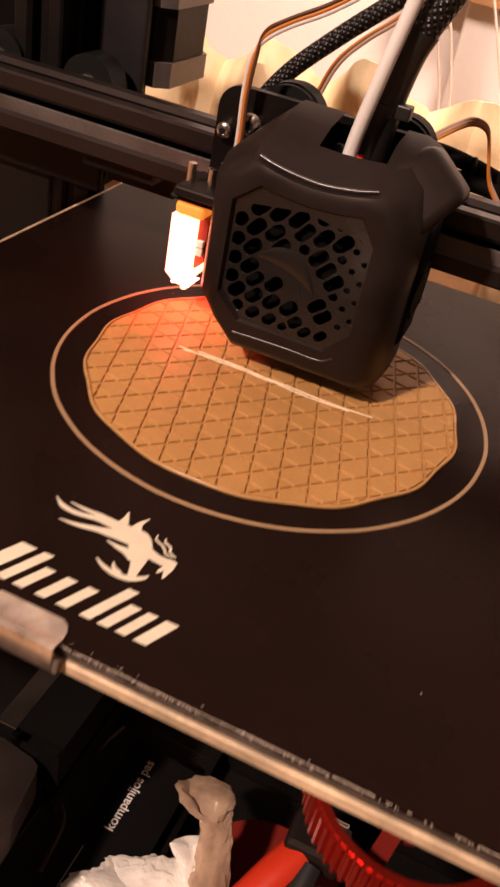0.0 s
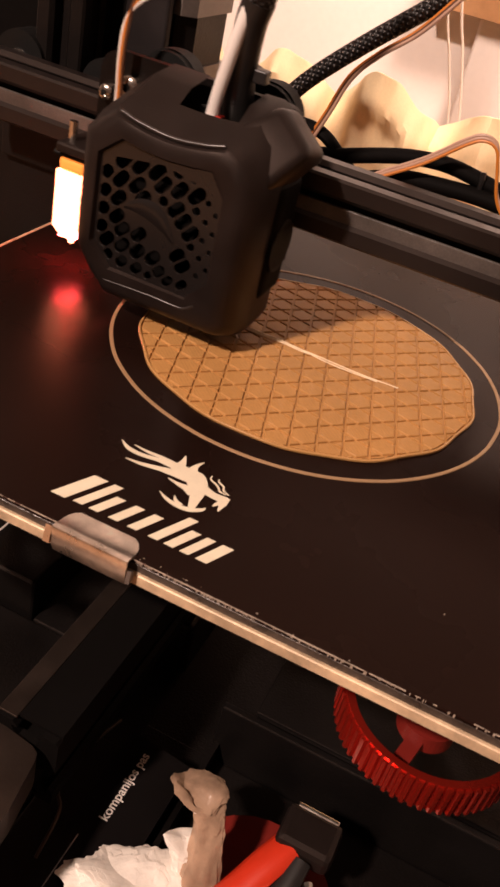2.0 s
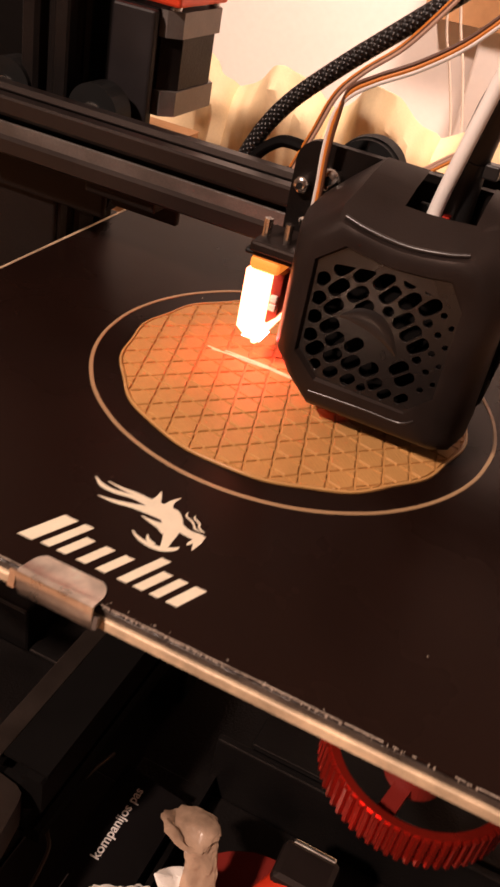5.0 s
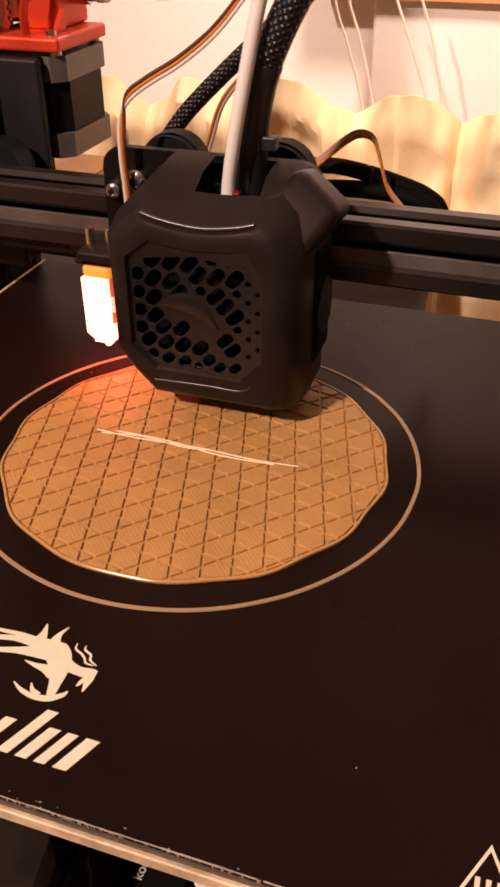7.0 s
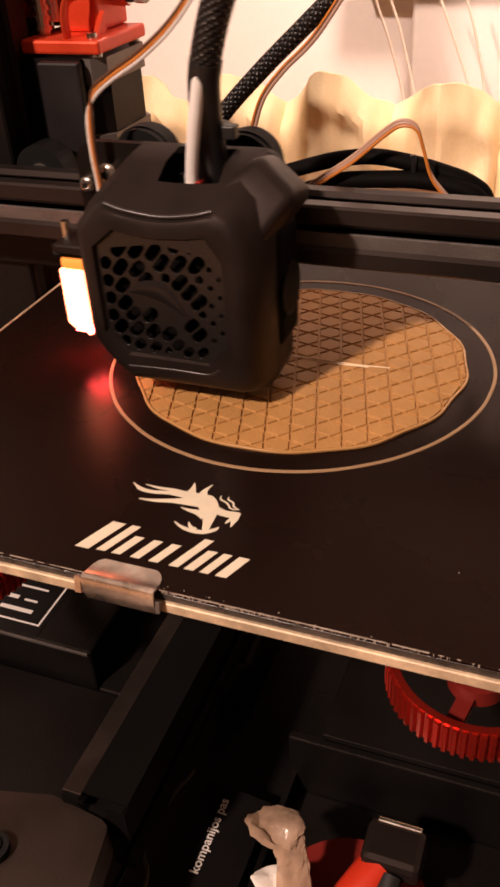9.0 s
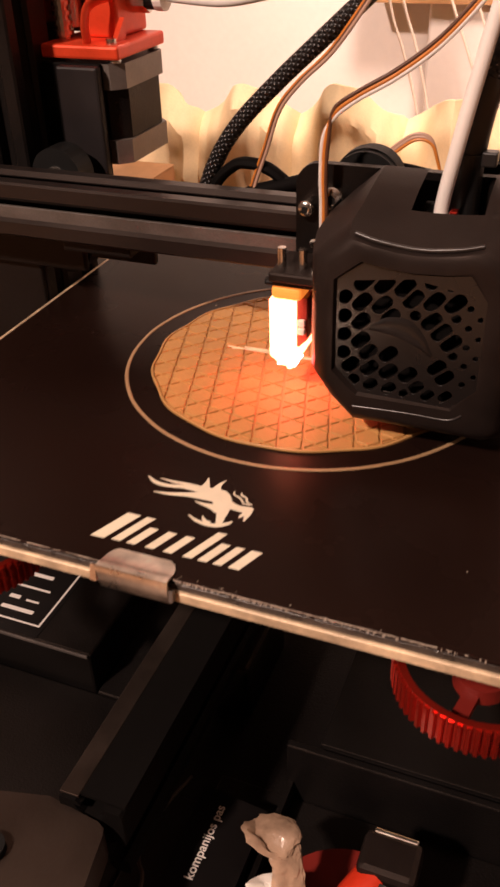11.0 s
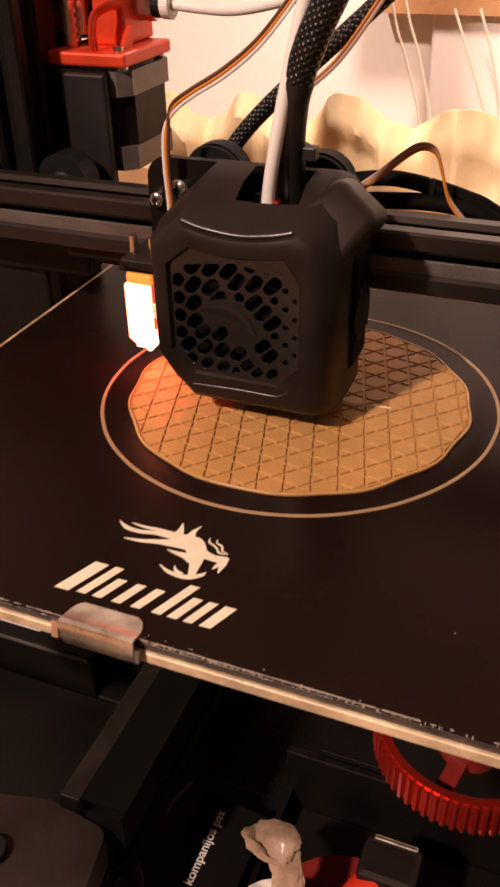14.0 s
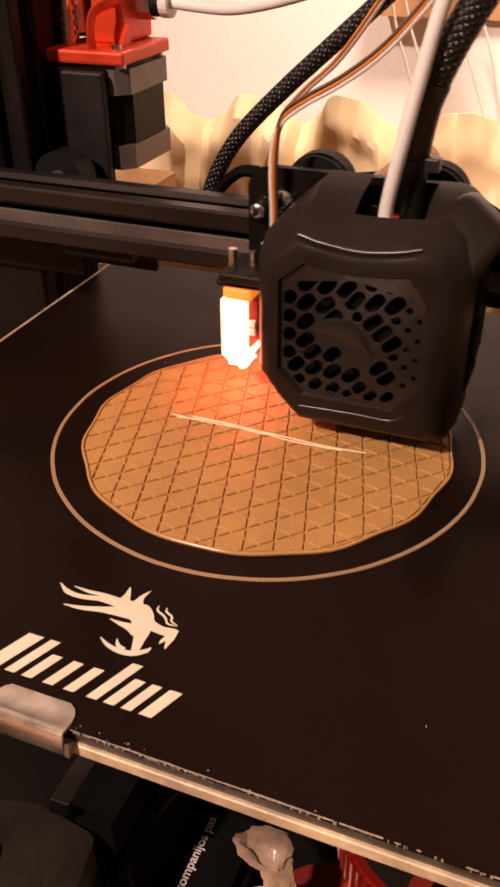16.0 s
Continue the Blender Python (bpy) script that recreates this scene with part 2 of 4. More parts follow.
def box(bm, x0, x1, y0, y1, z0, z1, bevel=0.0, segments=2):
    r = bmesh.ops.create_cube(bm, size=1.0)
    vs = r["verts"]
    for v in vs:
        v.co = Vector((x0 + (v.co.x + 0.5) * (x1 - x0), y0 + (v.co.y + 0.5) * (y1 - y0), z0 + (v.co.z + 0.5) * (z1 - z0)))
    if bevel:
        es = {e for v in vs for e in v.link_edges}
        bmesh.ops.bevel(bm, geom=list(es), offset=bevel, segments=segments, affect="EDGES", profile=0.5)
    return bm


def cyl(bm, p0, p1, r0, r1=None, seg=24):
    p0, p1 = Vector(p0), Vector(p1)
    d = p1 - p0
    m = Matrix.Translation((p0 + p1) / 2) @ d.to_track_quat("Z", "Y").to_matrix().to_4x4()
    bmesh.ops.create_cone(bm, cap_ends=True, segments=seg, radius1=r0, radius2=r0 if r1 is None else r1, depth=d.length, matrix=m)
    return bm


def ball(bm, c, r, squash=(1, 1, 1), seg=16):
    m = Matrix.Translation(c) @ Matrix.Diagonal((*squash, 1))
    bmesh.ops.create_uvsphere(bm, u_segments=seg, v_segments=seg // 2 + 2, radius=r, matrix=m)
    return bm


def prism(bm, outline, axis, a, b):
    """A closed outline (u, v) pushed along an axis from a to b. x: (y, z); y: (x, z); z: (x, y)."""
    put = {"x": lambda u, v, w: (w, u, v), "y": lambda u, v, w: (u, w, v), "z": lambda u, v, w: (u, v, w)}[axis]
    lo = [bm.verts.new(put(u, v, a)) for u, v in outline]
    hi = [bm.verts.new(put(u, v, b)) for u, v in outline]
    n = len(outline)
    bm.faces.new(lo)
    bm.faces.new(hi[::-1])
    for i in range(n):
        bm.faces.new((lo[i], lo[(i + 1) % n], hi[(i + 1) % n], hi[i]))
    return bm


def smooth_line(pts, steps=8):
    P = [Vector(p) for p in pts]
    P = [P[0] * 2 - P[1]] + P + [P[-1] * 2 - P[-2]]
    out = []
    for i in range(1, len(P) - 2):
        for k in range(steps):
            t = k / steps
            a, b, c, d = P[i - 1:i + 3]
            out.append(0.5 * (2 * b + (c - a) * t + (2 * a - 5 * b + 4 * c - d) * t * t + (3 * b - a - 3 * c + d) * t ** 3))
    return out + [P[-2]]


def sweep(bm, pts, r, seg=12, steps=8, wide=1.0, uv=False):
    line = smooth_line(pts, steps)
    layer = bm.loops.layers.uv.verify() if uv else None
    rings, along = [], [0.0]
    side = Vector((0, 1, 0))
    for i, p in enumerate(line):
        t = (line[min(i + 1, len(line) - 1)] - line[max(i - 1, 0)]).normalized()
        side = (side - t * side.dot(t)).normalized()
        up = t.cross(side)
        rings.append([bm.verts.new(p + side * (math.cos(a) * r * wide) + up * (math.sin(a) * r))
                      for a in (2 * math.pi * k / seg for k in range(seg))])
        if i:
            along.append(along[-1] + (p - line[i - 1]).length)
    for i in range(len(rings) - 1):
        for k in range(seg):
            f = bm.faces.new((rings[i][k], rings[i][(k + 1) % seg], rings[i + 1][(k + 1) % seg], rings[i + 1][k]))
            if uv:
                for lp, (u, v) in zip(f.loops, ((k, i), (k + 1, i), (k + 1, i + 1), (k, i + 1))):
                    lp[layer].uv = (u / seg * 2 * math.pi * r * 0.01, along[v] * 0.01)
    bm.faces.new(rings[0])
    bm.faces.new(rings[-1][::-1])
    return bm


def slotted(w, h, lip=6.0, depth=5.5):
    """Outline of a slotted bar, w wide and h high, with one slot to each side for every 20 mm."""
    def side(length):
        n, o = round(length / 20), []
        for k in range(n):
            c = -length / 2 + 10 + 20 * k
            o += [(c - 4.6, 0), (c - 3.1, 1.6), (c - 3.1, 2.0), (c - 5.4, 2.0), (c - 2.8, depth), (c + 2.8, depth), (c + 5.4, 2.0),
                  (c + 3.1, 2.0), (c + 3.1, 1.6), (c + 4.6, 0)]
        return o
    e, out = 0.8, []
    out += [(-w / 2 + e, -h / 2)] + [(s, -h / 2 + d) for s, d in side(w)] + [(w / 2 - e, -h / 2)]
    out += [(w / 2, -h / 2 + e)] + [(w / 2 - d, s) for s, d in side(h)] + [(w / 2, h / 2 - e)]
    out += [(w / 2 - e, h / 2)] + [(-s, h / 2 - d) for s, d in side(w)] + [(-w / 2 + e, h / 2)]
    out += [(-w / 2, h / 2 - e)] + [(-w / 2 + d, -s) for s, d in side(h)] + [(-w / 2, -h / 2 + e)]
    return out


def filled(outer, holes, y0, y1):
    """A plate in the XZ plane with holes through it, from y0 to y1."""
    cu = bpy.data.curves.new("plate", "CURVE")
    cu.dimensions, cu.fill_mode, cu.extrude = "2D", "BOTH", (y1 - y0) / 2
    for loop in [outer] + holes:
        sp = cu.splines.new("POLY")
        sp.points.add(len(loop) - 1)
        for p, (u, v) in zip(sp.points, loop):
            p.co = (u, v, 0, 1)
        sp.use_cyclic_u = True
    ob = bpy.data.objects.new("plate", cu)
    scene.collection.objects.link(ob)
    me = bpy.data.meshes.new_from_object(ob.evaluated_get(bpy.context.evaluated_depsgraph_get()))
    bm = bmesh.new()
    bm.from_mesh(me)
    bpy.data.objects.remove(ob)
    bpy.data.curves.remove(cu)
    bpy.data.meshes.remove(me)
    for v in bm.verts:
        v.co = Vector((v.co.x, (y0 + y1) / 2 - v.co.z, v.co.y))
    bmesh.ops.remove_doubles(bm, verts=bm.verts, dist=0.001)
    return bm


def pill(cx, cz, length, width, angle, n=5):
    out, ca, sa = [], math.cos(angle), math.sin(angle)
    for end in (1, -1):
        for k in range(n + 1):
            a = -math.pi / 2 + math.pi * k / n
            u, v = end * ((length - width) / 2 + math.cos(a) * width / 2), end * math.sin(a) * width / 2
            out.append((cx + u * ca - v * sa, cz + u * sa + v * ca))
    return out


B = bmesh.new


# ---------------------------------------------------------------- room and table
def room():
    t = thing("table", "tan wooden table top under the printer", "table")
    part("tabletop", box(B(), -700, 700, -600, 440, -150, -125, 3), M_WOOD, t)
    for sx in (-650, 620):
        for sy in (-560, 380):
            part("leg", box(B(), sx, sx + 50, sy, sy + 50, -860, -150, 3), M_WOOD, t)
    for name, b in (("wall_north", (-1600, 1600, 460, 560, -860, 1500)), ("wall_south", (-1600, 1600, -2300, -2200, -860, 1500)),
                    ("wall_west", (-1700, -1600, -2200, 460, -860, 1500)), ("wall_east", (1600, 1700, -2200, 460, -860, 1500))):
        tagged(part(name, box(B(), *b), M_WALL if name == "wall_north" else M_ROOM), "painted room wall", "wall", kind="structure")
    tagged(part("floor", box(B(), -1700, 1700, -2300, 560, -900, -860), M_WOOD), "brown wooden floor", "floor", kind="structure")
    tagged(part("ceiling", box(B(), -1700, 1700, -2300, 560, 1500, 1560), M_WALL), "white ceiling", "ceiling", kind="structure")
    tagged(part("wall_pier", box(B(), -46, 700, 432, 459, -125, 900, 2), M_WALL), "white boxed-out pier of the wall", "wall", kind="structure")
    sh = thing("wall_shelf", "brown wooden shelf board on the wall", "shelf")
    part("board", prism(B(), [(-86, 459), (-86, 424), (420, 424), (420, 431), (-47, 431), (-47, 459)], "z", 66, 96), M_WOOD, sh)
    bx = thing("cardboard_box", "low brown cardboard box behind the printer", "box")
    part("carton", box(B(), -330, 32, 244, 282, -124, -28, 1.5), M_WOOD, bx)
    part("flap", box(B(), -328, 30, 240, 262, -27.6, -26.6, 0.3), M_WOOD, bx)


def dark_filler_box():
    # Made-up box, added to darken what shows under the beam; slats are invented.
    p = thing("dark_filler_box", "added black box that fills the dark area behind the bed", "power supply")
    part("housing", box(B(), -45, 34, 205, 236, -124.5, -53, 1.2), M_POWDER, p)
    part("cover_lip", box(B(), -45.6, 34.6, 204.4, 236.4, -56, -52.4, 0.6), M_POWDER, p)
    for k in range(9):
        part("vent_slat", box(B(), -38 + 8 * k, -34 + 8 * k, 204.3, 205.2, -110, -64, 0.2), M_DULLBLACK, p)


def small_cartons():
    for x0, x1, y1, top in ((-330, -170, 280, -10), (-30, 9, 275, -8)):
        c = thing("cardboard_carton", "small brown cardboard carton standing on the long box", "box", "cartons behind the printer")
        part("body", box(B(), x0, x1, 246, y1, -26.5, top - 0.8, 1.0), M_WOOD, c)
        part("lid_flap", box(B(), x0 - 0.3, x1 + 0.3, 245.6, y1, top - 0.7, top, 0.3), M_WOOD, c)


def cloth():
    """A gathered cloth hanging in soft folds; peaks of the upper hem stand at the folds."""
    bm = B()
    peaks = [(-345, 26), (-275, 30), (-205, 31), (-132, 34), (-71, 37), (-1, 34), (62, 30), (130, 28), (195, 26)]
    nx, nz = 240, 26
    grid = []
    for i in range(nx + 1):
        x = -380 + 620 * i / nx
        k = min(range(len(peaks)), key=lambda j: abs(peaks[j][0] - x))
        d = (x - peaks[k][0])
        top = 9 + (peaks[k][1] - 8) * math.exp(-abs(d / (23 if d < 0 else 29)) ** 2) + 2.5 * noise.noise((x * 0.05, 3, 0))
        peak = math.exp(-((d + 2) / 17) ** 2)
        fold = 22 * math.exp(-((d + 1) / 16) ** 2) + 10 * math.exp(-((d - 27) / 10) ** 2) + 6 * math.sin(x * 0.11 + 1.1) + 4 * noise.noise((x * 0.03, 0, 7)) + 5.5 * noise.noise((x * 0.11, 2, 7))
        col = []
        for j in range(nz + 1):
            s = j / nz
            z = top + (-124 - top) * s
            lean = 16 * math.sin(s * 2.4) + 5 * noise.noise((x * 0.02, s * 3, 1))
            y = 318 - fold * (1 - 0.55 * s) + 9 * max(0, 0.10 - s) / 0.10 * 1.4 - lean * (0.6 + 0.4 * math.sin(x * 0.045)) - 12 * peak * max(0, 1 - s / 0.3) ** 2
            y += 5.0 * noise.noise((x * 0.045, z * 0.06, 5)) + 2.2 * noise.noise((x * 0.12, z * 0.10, 9))
            col.append(bm.verts.new((x + 7 * s * math.sin(x * 0.09), y, z)))
        grid.append(col)
    for i in range(nx):
        for j in range(nz):
            bm.faces.new((grid[i][j], grid[i + 1][j], grid[i + 1][j + 1], grid[i][j + 1]))
    r = bmesh.ops.extrude_face_region(bm, geom=bm.faces[:])
    for v in r["geom"]:
        if isinstance(v, bmesh.types.BMVert):
            v.co.y += 2.0
    ob = part("draped_cloth", bm, M_CLOTH, smooth=True)
    tagged(ob, "pale yellow gathered cloth with soft folds behind the printer", "cloth")


def strings():
    for pts in ([(-56, 350, 84), (-51, 350, 66), (-44, 350, 49), (-33, 347, 18), (-27, 340, -6)],
                [(-49, 352, 86), (-44, 352, 70), (-37, 352, 52), (-27, 350, 20), (-20, 342, -6)],
                [(-23, 380, 75), (-12, 380, 50), (2, 378, 18), (6, 374, 5)],
                [(-8, 384, 75), (2, 384, 50), (11, 382, 19), (14, 378, 4)]):
        c = thing("hanging_cord", "thin white cord hanging from the wooden shelf", "cord", "cords under the shelf")
        part("strand", sweep(B(), pts, 0.85, 8), M_CORD, c)


# ---------------------------------------------------------------- printer frame
def bar(name, w, h, axis, a, b, centre, label, category="frame", finish=None):
    u0, v0 = centre
    bm = prism(B(), [(u + u0, v + v0) for u, v in slotted(w, h)], axis, a, b)
    t = thing(name, label, category)
    part("extrusion", bm, finish or M_ANOD, t)
    return t


def frame_parts():
    bar("cross_beam", 20, 20, "x", -152, 190, (48, 44.3), "black anodised slotted aluminium cross beam of the printer")
    belt = thing("timing_belt", "dark grey rubber timing belt in the beam's slot", "belt")
    part("belt", box(B(), -150, 188, 39.3, 40.6, 39.9, 45.4, 0.3), M_BELT, belt)
    bar("upright_post", 20, 40, "z", -124, 330, (-133, 84), "black slotted aluminium upright beside the bed", finish=M_POWDER)
    # Rail itself is blackened to match the shade under the bed.
    rail = bar("centre_rail", 20, 28, "y", -102, 260, (-17.7, -82), "black slotted aluminium rail under the moving bed", finish=M_DULLBLACK)
    # Added strip: stands for the reflection on the rail's left lip.
    part("sheen_strip", box(B(), -27.7, -21.7, -101, 255, -67.9, -67.2, 0.2), M_SATIN, rail, "lighter strip standing for sheen on the rail's lip")
    # Added black strip: paints the slot and right lip as shaded.
    part("belt", box(B(), -21.4, -7.6, -100, 255, -67.9, -66.8), M_DULLBLACK, rail, "black strip standing for shade over the rail's slot")
    # Made-up board, added only to keep the area left of the upright dark.
    sp = thing("dark_filler_board", "added matt black board that darkens the wall beside the upright", "board")
    part("sheet", box(B(), -225, -146, 112, 116, -124, 150, 1.0), M_DULLBLACK, sp)
    part("filler_edge", box(B(), -229, -225.2, 108, 120, -124, 150, 0.6), M_DULLBLACK, sp)
    p = thing("gantry_bracket", "black metal bracket with rollers on the upright", "bracket")
    part("plate", box(B(), -152, -100, 58.4, 61.4, 14, 53, 1), M_POWDER, p)
    for x, z in ((-110, 50), (-148, 50), (-110, 22)):
        r = part("roller", cyl(B(), (x, 62, z), (x, 72, z), 10.5, seg=32), M_DARK, p)
        part("hub", cyl(B(), (x, 61.6, z), (x, 73, z), 4, seg=20), M_SCREW, r)
    z = thing("lift_motor_housing", "black metal housing at the foot of the upright", "housing")
    part("cover", box(B(), -178, -124, 62, 64.5, -100, 33, 0.8), M_POWDER, z)
    part("motor", box(B(), -176, -125, 105, 150, -100, -20, 2), M_POWDER, z)
    b = thing("lower_bracket", "flat black metal bracket under the cross beam", "bracket")
    part("plate", box(B(), -98, -70, 42, 66, 29.5, 34.2, 0.6), M_POWDER, b)
    part("lip", box(B(), -98, -70, 60, 63, 20, 29.5, 0.6), M_POWDER, b)


def extruder():
    e = thing("extruder_motor", "black stepper motor with grey end caps", "motor")
    def sq(z0, z1, grow=0.0, cut=5.0):
        x0, x1, y0, y1 = -133.3 - grow, -91 + grow, 84.7 - grow, 124 + grow
        o = [(x0 + cut, y0), (x1 - cut, y0), (x1, y0 + cut), (x1, y1 - cut), (x1 - cut, y1), (x0 + cut, y1), (x0, y1 - cut), (x0, y0 + cut)]
        return prism(B(), o, "z", z0, z1)
    part("lower_cap", sq(49.4, 58.4, 0, 4.5), M_GREYCAP, e, "cast grey end cap")
    part("stator", sq(58.4, 77, -0.8, 6), M_POWDER, e)
    part("upper_cap", sq(77, 86, 0, 4.5), M_GREYCAP, e, "cast grey end cap")
    for x in (-129, -95):
        for y in (89, 120):
            part("bolt", cyl(B(), (x, y, 86), (x, y, 87.4), 2.4, seg=14), M_SCREW, e)
    cv = thing("motor_cover", "dark grey cover plate standing before the stepper motor", "cover")
    part("panel", box(B(), -115.0, -97.4, 78.5, 82.5, 38, 86, 1.0), M_COVER, cv)
    # Added black plate standing for the shade on the motor's left front.
    part("shade_plate", box(B(), -142, -98.2, 82.6, 84.4, 34, 86.4, 0.4), M_DULLBLACK, cv)
    f = thing("extruder_feeder", "red anodised filament feeder on the stepper motor", "feeder")
    part("base_plate", box(B(), -124, -90.5, 83.5, 122.5, 87.6, 92.5, 1.0), M_REDFEED, f)
    part("block", box(B(), -112, -98.5, 100, 124, 92.5, 126, 1.2), M_REDFEED, f)
    # Both arms take the darkened red, so their shade is in the colour.
    part("back_arm", box(B(), -138, -112.2, 112, 124, 92.5, 126, 1.2), M_REDDARK, f, "red arm coloured darker for the frame's shade")
    part("idler_arm", box(B(), -139, -126, 90, 111.8, 98, 108, 1.2), M_REDDARK, f)
    lever = sweep(B(), [(-105.5, 88, 92.5), (-105.5, 87.8, 99), (-104.5, 89.5, 104.5), (-101.5, 94, 107), (-99.5, 101, 107.5)], 1.0, 12, wide=2.6)
    part("lever", lever, M_REDFEED, f, smooth=True)
    part("gusset", prism(B(), [(92, 92.5), (100, 92.5), (100, 100)], "x", -97.4, -95.4), M_REDFEED, f)
    part("screw_head", cyl(B(), (-95.5, 88.5, 92.5), (-95.5, 88.5, 94.4), 2.0, seg=16), M_SCREW, f)
    s = part("spring", cyl(B(), (-121, 97, 92), (-121, 97, 118), 3.2, seg=18), M_SCREW, f, "steel spring")
    for k in range(7):
        part("coil", cyl(B(), (-121, 97, 94 + 3.4 * k), (-121, 97, 95.6 + 3.4 * k), 4.2, seg=18), M_SCREW, s)
    part("gear", cyl(B(), (-121, 104, 96), (-121, 104, 108), 5.5, seg=22), M_SCREW, f, "brass drive gear")
    c = thing("tube_coupler", "steel push-fit coupler on the feeder", "coupler")
    part("hex_nut", cyl(B(), (-98.4, 113, 106), (-91, 113, 106), 6.2, seg=6), M_SCREW, c)
    part("collar", cyl(B(), (-91, 113, 106), (-87.5, 113, 106), 5.0, seg=20), M_DARK, c)
    part("release_ring", cyl(B(), (-87.5, 113, 106), (-84, 113, 106), 5.4, seg=20), M_TUBE, c, "white release ring")
    t = thing("feed_tube", "white plastic filament feed tube", "tube")
    part("tube", sweep(B(), [(-85, 113, 106), (-72, 112, 105), (-58, 109, 105), (-43, 106, 107.5), (-26, 104, 112), (-8, 102, 119), (12, 100, 130)], 2.0, 12),
         M_TUBE, t, smooth=True)


def rear_cables():
    b = thing("braided_cable", "black braided cable sleeve with pale flecks", "cable")
    part("sleeve", sweep(B(), [(-59, 78, 20), (-56.6, 78, 40.5), (-50.7, 78, 56), (-41.3, 78, 69.8), (-26.2, 78, 84.8), (-10.4, 78, 98.8), (4.1, 78, 111.5),
                               (18, 78, 124), (36, 78, 140)], 3.0, 16, uv=True), M_BRAID, b, smooth=True)
    o = thing("signal_wire", "thin orange and brown signal wires", "wire")
    base = [(14, 74, 126), (4.4, 74, 111), (-6.8, 74, 96), (-17.7, 74, 86), (-25.2, 74, 76.8), (-30.1, 74, 63.5), (-36.7, 74, 45), (-39, 74, 28)]
    for k, m in enumerate((M_WIRE_O, M_WIRE_B, M_WIRE_P)):
        part("strand", sweep(B(), [(x + 0.8 * k, y - 0.5 * k, z) for x, y, z in base], 0.62, 8), m, o, smooth=True)
    c = thing("black_cable_loop", "black cable looping above the cross beam", "cable", "cables behind the beam")
    part("cable", sweep(B(), [(-54, 77, 30), (-51, 77, 47), (-43.1, 76.5, 55.4), (-36.5, 76, 57.0), (-29, 76, 55.4), (-21.8, 76, 50.4), (-14.5, 76, 44.5), (-6, 76, 34)],
                        2.1, 12, wide=1.3), M_DULLBLACK, c, smooth=True)
    c = thing("black_cable_loop", "flat black cable rising above the cross beam", "cable", "cables behind the beam")
    part("cable", sweep(B(), [(-44, 74, 40), (-36, 74.5, 46.6), (-19.6, 75, 51.4), (-7, 75, 55.4), (3.1, 75, 58.0), (14.9, 75, 59.3), (26.5, 75, 58.0), (37.9, 75, 55.4), (47.4, 75, 52.2), (53, 75, 46.5), (55, 74, 30)],
                        2.7, 12, wide=1.2), M_DULLBLACK, c, smooth=True)
    part("tie", sweep(B(), [(28.2, 72.0, 61.4), (28.8, 71.6, 58), (28.8, 72, 53)], 1.0, 8), M_CABLE, c)
    c = thing("black_cable_loop", "flat black cable sagging above the cross beam", "cable", "cables behind the beam")
    part("cable", sweep(B(), [(-26, 71, 36), (-19.9, 71, 43), (-9.2, 72, 47.0), (3.1, 72, 51.2), (15.1, 72, 52.6), (28.6, 72, 53.3), (40, 72, 52.4), (49.5, 72, 49.4), (54, 72, 42), (55, 72, 26)],
                        2.9, 12, wide=1.2), M_DULLBLACK, c, smooth=True)
    w = thing("loop_wire", "thin dull pink wire arching over the cables", "wire")
    line = [(-17, 66, 40), (-6.3, 66, 50.8), (8.6, 66, 61.2), (19.8, 66, 70.8), (25, 66, 73.8), (29.6, 66, 72.6), (32.0, 66, 67), (35.1, 66, 58), (40, 66, 52), (46, 66, 46), (52, 66, 34)]
    for k, m in enumerate((M_WIRE_P, M_WIRE_P, M_WIRE_O)):
        part("strand", sweep(B(), [(x + 0.3 * k, y - 0.25 * k, z - 0.8 * k) for x, y, z in line], 0.55, 8), m, w, smooth=True)


